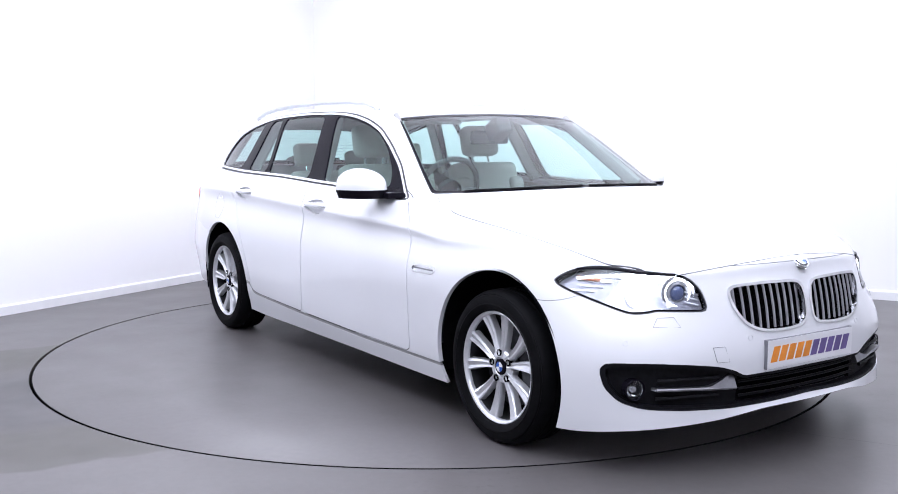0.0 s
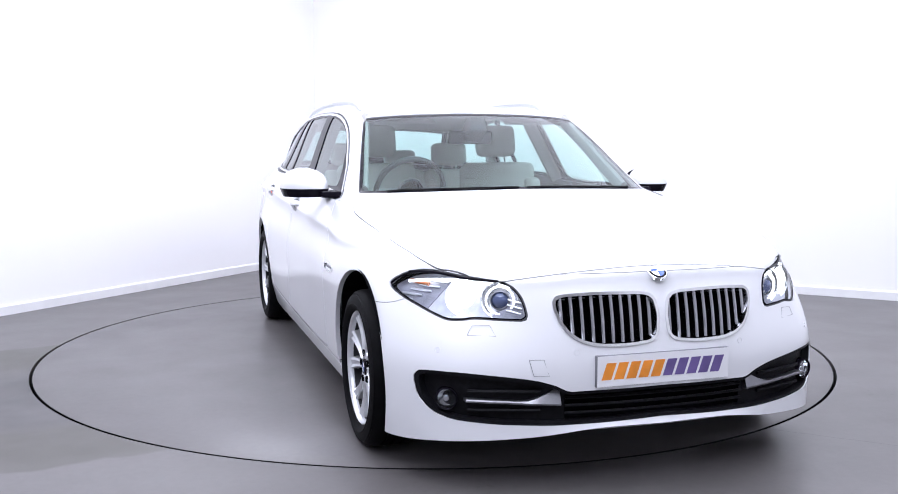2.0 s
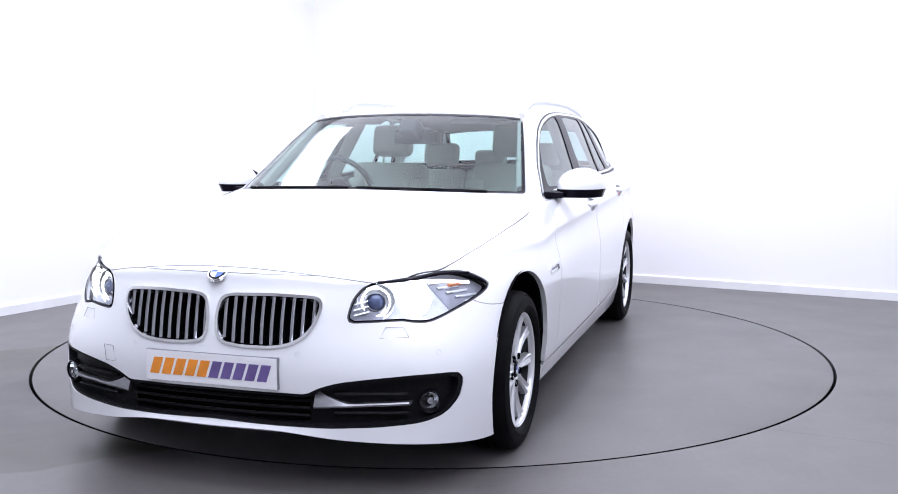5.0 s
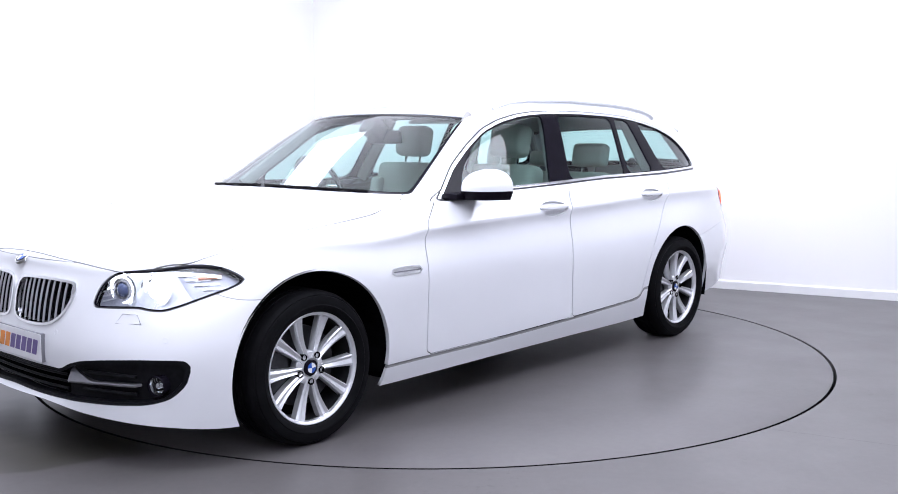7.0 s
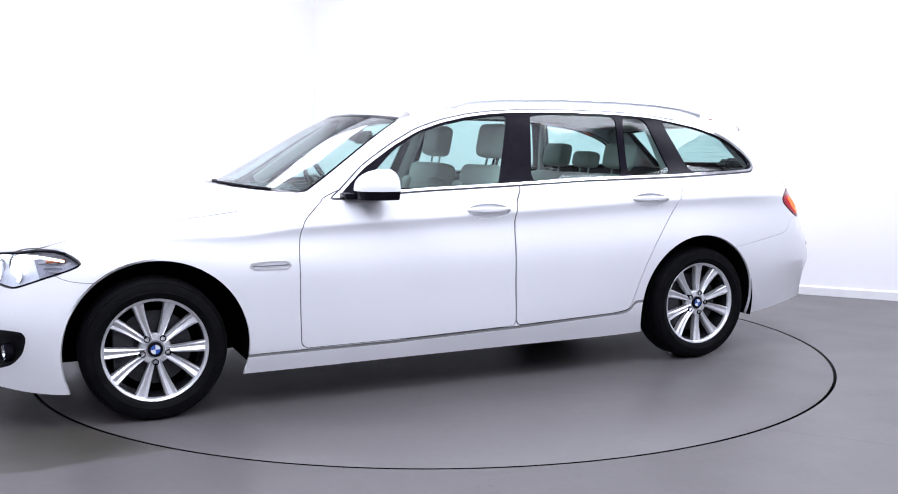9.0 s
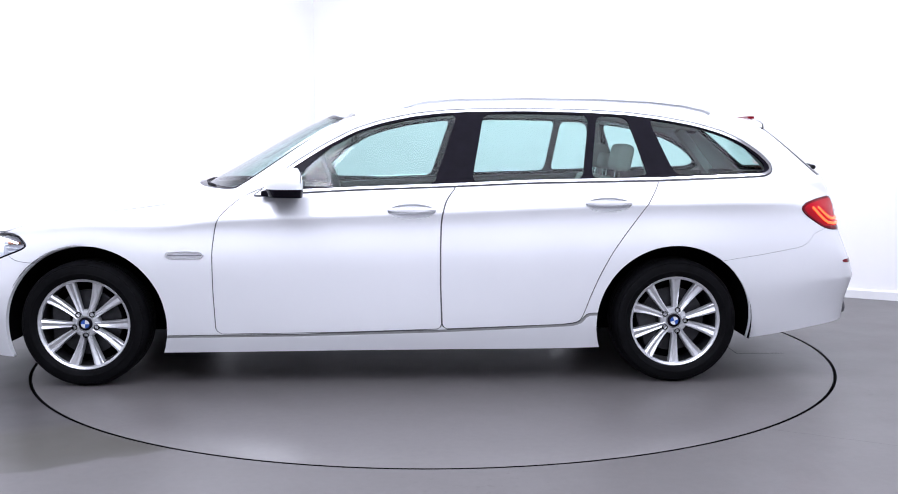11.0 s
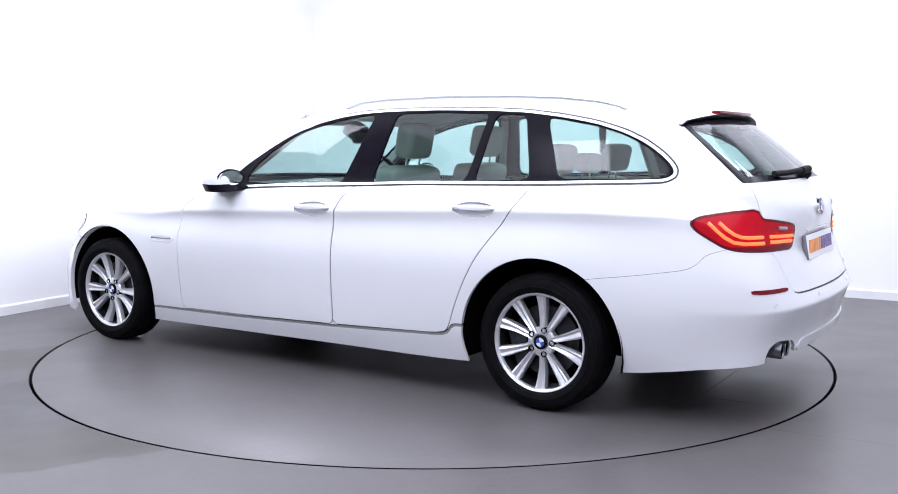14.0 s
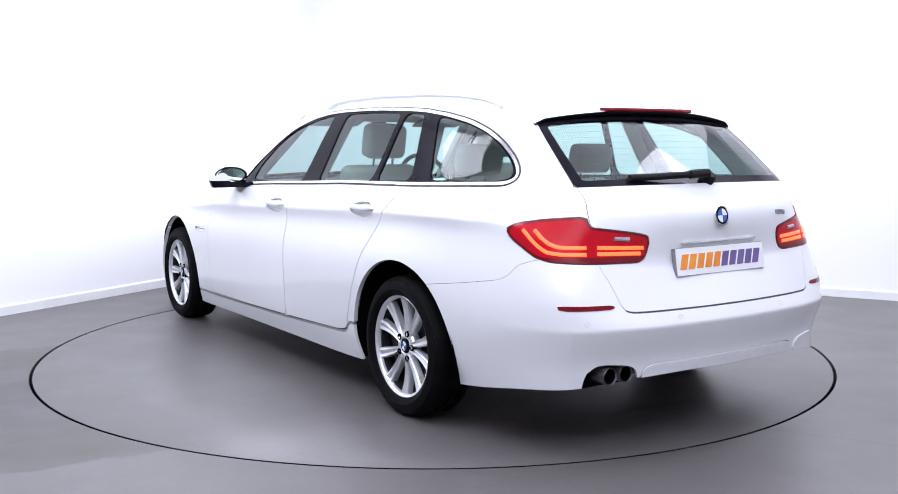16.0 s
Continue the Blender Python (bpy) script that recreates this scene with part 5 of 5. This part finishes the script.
for y0, y1 in ((-.64, -.04), (.0, .60)):
    bm = bmesh.new()
    ys = np.linspace(y0, y1, 11)
    base = LINES[ROW_BELT][:5]
    tube_bm(bm, [(np.interp(abs(y), [p[1] for p in base], [p[0] for p in base]) + .012, y, np.interp(abs(y), [p[1] for p in base], [p[2] for p in base]) + .002) for y in ys], .0055, 6)
    part("windscreen_wiper", bm, RUBBER, car, "black windscreen wiper at rest", True)
# heating wires of the rear window
for k in range(9):
    bm = bmesh.new()
    f = .16 + k * .085
    row = []
    for c in (14.5, 15.2, 16.0, 17.0):
        a, b = int(math.floor(c)), min(int(math.floor(c)) + 1, 17)
        q = c - a
        lo = [LINES[ROW_BELT][a][i] * (1 - q) + LINES[ROW_BELT][b][i] * q for i in range(3)]
        hi = [LINES[ROW_TOP][a][i] * (1 - q) + LINES[ROW_TOP][b][i] * q for i in range(3)]
        p = [lo[i] + (hi[i] - lo[i]) * f for i in range(3)]
        row.append(on_body(p[0], p[1], p[2], -.006))
    tube_bm(bm, row + [Vector((p.x, -p.y, p.z)) for p in row[::-1][1:]], .0007, 4)
    part("heating_wire", bm, GREY_PRINT, car, "fine heating wire")


# ================= cabin =================
def cushion(name, x0, x1, y0, y1, z0, z1, m, mat, parent, bevel=.05, lab=""):
    bm = bmesh.new()
    box_bm(bm, x0, x1, y0, y1, z0, z1, m, bevel, 4)
    return part(name, bm, mat, parent, lab, True, 60)


def front_seat(y):
    seat = new("front_seat")
    seat.parent = car
    seat.location = (-.12, y, 0)
    tagged(seat, "pale grey leather front seat with headrest")
    cushion("seat_base", -.27, .27, -.25, .25, .40, .56, pose(0, 0, 0, 0, -4, 0), LEATHER, seat, .06)
    lean = pose(-.17, 0, .50, 0, -12, 0)
    cushion("backrest", -.07, .07, -.235, .235, .0, .60, lean, LEATHER, seat, .055)
    for k in (-1, 1):
        cushion("bolster", -.02, .10, k * .20 - .055, k * .20 + .055, .06, .50, lean, LEATHER, seat, .045)
        bm = bmesh.new()
        tube_bm(bm, [lean @ Vector((-.01, k * .06, .58)), lean @ Vector((-.01, k * .06, .68))], .007, 8)
        part("headrest_post", bm, CHROME, seat, "", True)
    cushion("headrest", -.055, .055, -.125, .125, .645, .835, lean, LEATHER, seat, .05)
    return seat


front_seat(.385)
front_seat(-.385)
rear = new("rear_bench")
rear.parent = car
tagged(rear, "pale grey leather rear bench with headrests")
cushion("seat_base", -1.02, -.62, -.62, .62, .40, .58, None, LEATHER, rear, .06)
for y0, y1 in ((-.55, -.16), (-.16, .16), (.16, .55)):
    cushion("backrest", -.07, .07, y0, y1, .0, .52, pose(-1.13, 0, .52, 0, -16, 0), LEATHER, rear, .05)
for y in (-.36, .36, 0):
    w, h = (.125, .15) if y else (.11, .10)
    m = pose(-1.29, y, 1.06, 0, -12, 0)
    cushion("headrest", -.045, .045, -w, w, .0, h, m, LEATHER, rear, .04)
    for k in (-1, 1):
        bm = bmesh.new()
        tube_bm(bm, [m @ Vector((0, k * .05, -.06)), m @ Vector((0, k * .05, .02))], .006, 8)
        part("headrest_post", bm, CHROME, rear, "", True)

# dashboard, steering wheel, console
rows = []
for q in range(17):
    y = -.72 + 1.44 * q / 16
    e = (abs(y) / .72) ** 3
    b = .018 * math.exp(-((y + .385) / .16) ** 2)
    rows.append([(.93 - .17 * e, y, .955), (.80 - .1 * e, y, .975), (.62, y, .965 + b), (.52, y, .945 + b * 1.6), (.47, y, .90), (.50, y, .78), (.56, y, .60), (.90 - .17 * e, y, .60)])
part("dashboard", loft_rows(rows), CABIN_DARK, car, "dark soft-touch dashboard", True, 45)
sw = new("steering_wheel")
sw.parent = car
sw.matrix_basis = pose(.34, -.385, .965, 0, -66, 0)
tagged(sw, "dark leather steering wheel")
bm = bmesh.new()
lathe_bm(bm, [(.182 + .015 * math.cos(a), .015 * math.sin(a)) for a in [2 * math.pi * k / 10 for k in range(10)]], 40, None, True)
part("wheel_rim", bm, CABIN_DARK, sw, "", True, 60)
bm = bmesh.new()
lathe_bm(bm, [(.07, -.03), (.07, 0), (.055, .018), (0, .022)], 24)
part("hub_pad", bm, CABIN_DARK, sw, "", True, 40)
for a in (90, 270, 180):
    bm = bmesh.new()
    box_bm(bm, .06, .175, -.016, .016, -.012, .004, pose(0, 0, 0, 0, 0, a), .005)
    part("wheel_spoke", bm, SATIN, sw, "", True)
bm = bmesh.new()
box_bm(bm, -.55, .55, -.13, .13, .40, .62, None, .04)
part("centre_console", bm, CABIN_DARK, car, "dark centre console", True)
# door cards, floor, headliner and inner pillars follow the body from within
emit("door_card", door_f + door_r, CABIN_GREY, car, "pair", 0.0, -0.045, label="grey inner door trim")
lining, _ = split([f for f in FACES if TABLE[f[0], 4] >= 9.15], lambda t: t[:, 0] - 5)
emit("headliner", lining, HEADLINER, car, "whole", 0, -0.035, label="pale cloth headliner")
quarter = [f for f in FACES if 10.8 < TABLE[f[0], 3] < 15.2 and 4.6 < TABLE[f[0], 4] < 8.1]
emit("cargo_side_trim", quarter, CABIN_DARK, car, "pair", 0, -0.06, label="dark cargo side trim")
bm = bmesh.new()
box_bm(bm, -2.25, .95, -.54, .54, .30, .40, None, .02)
box_bm(bm, -.98, .98, -.80, .80, .295, .395, None, .02)
part("cabin_floor", bm, CABIN_DARK, car, "dark carpeted cabin floor")
bm = bmesh.new()
box_bm(bm, -2.28, -1.32, -.62, .62, .86, .89, None, .01)
part("cargo_cover", bm, CABIN_DARK, car, "dark roller cargo cover")
# inner roof pillars
for s in (1, -1):
    for lo, hi in (((.64, .70, .98), (.14, .575, 1.345)), ((-.34, .765, .98), (-.45, .60, 1.36)), ((-1.40, .745, 1.0), (-1.33, .59, 1.35)), ((-2.10, .655, 1.03), (-1.87, .56, 1.30))):
        bm = bmesh.new()
        tube_bm(bm, [Vector((lo[0] + (hi[0] - lo[0]) * f, s * (lo[1] + (hi[1] - lo[1]) * f), lo[2] + (hi[2] - lo[2]) * f)) for f in np.linspace(0, 1, 6)], .038, 8, .6)
        part("inner_pillar", bm, HEADLINER, car, "pale inner pillar trim", True)
# inner mirror and its sensor housing
cushion("inner_mirror", -.018, .018, -.125, .125, -.036, .036, pose(.19, 0, 1.245, 0, 12, 0), CABIN_DARK, car, .016, "dark inner rear-view mirror")
cushion("sensor_housing", -.06, .06, -.05, .05, -.05, .05, pose(.27, 0, 1.290, 0, -30, 0), CABIN_DARK, car, .02, "dark sensor housing behind the windscreen")
for y in (-.37, .37):
    cushion("sun_visor", -.08, .08, -.17, .17, -.008, .008, pose(.13, y, 1.345, 0, 18, 0), HEADLINER, car, .007, "folded cloth sun visor")

emit("panel_joint", SEAMS, SEAM, car, "whole", 0, -0.006, label="dark panel joints")


# ================= motion =================
OX, OY = 0.280, 0.057
YAWS = (-56.74, -58.37, -61.88, -66.82, -72.91, -78.93, -84.97, -91.02, -97.07, -103.11, -109.13, -115.12, -121.08, -127.01, -132.91, -138.77, -144.6,
        -150.4, -156.18, -161.94, -167.68, -173.4, -179.12, -184.84, -190.56, -196.29, -202.03, -207.78, -213.55, -219.34, -225.15, -230.98, -236.82)


def motions():
    turn = [(k * 0.5, a) for k, a in enumerate(YAWS)]
    walk(turntable, [(t, pose(0, 0, 0, 0, 0, a)) for t, a in turn])
    walk(car, [(t, pose(0, 0, 0, 0, 0, a) @ pose(OX, OY, 0.0)) for t, a in turn])


motions()
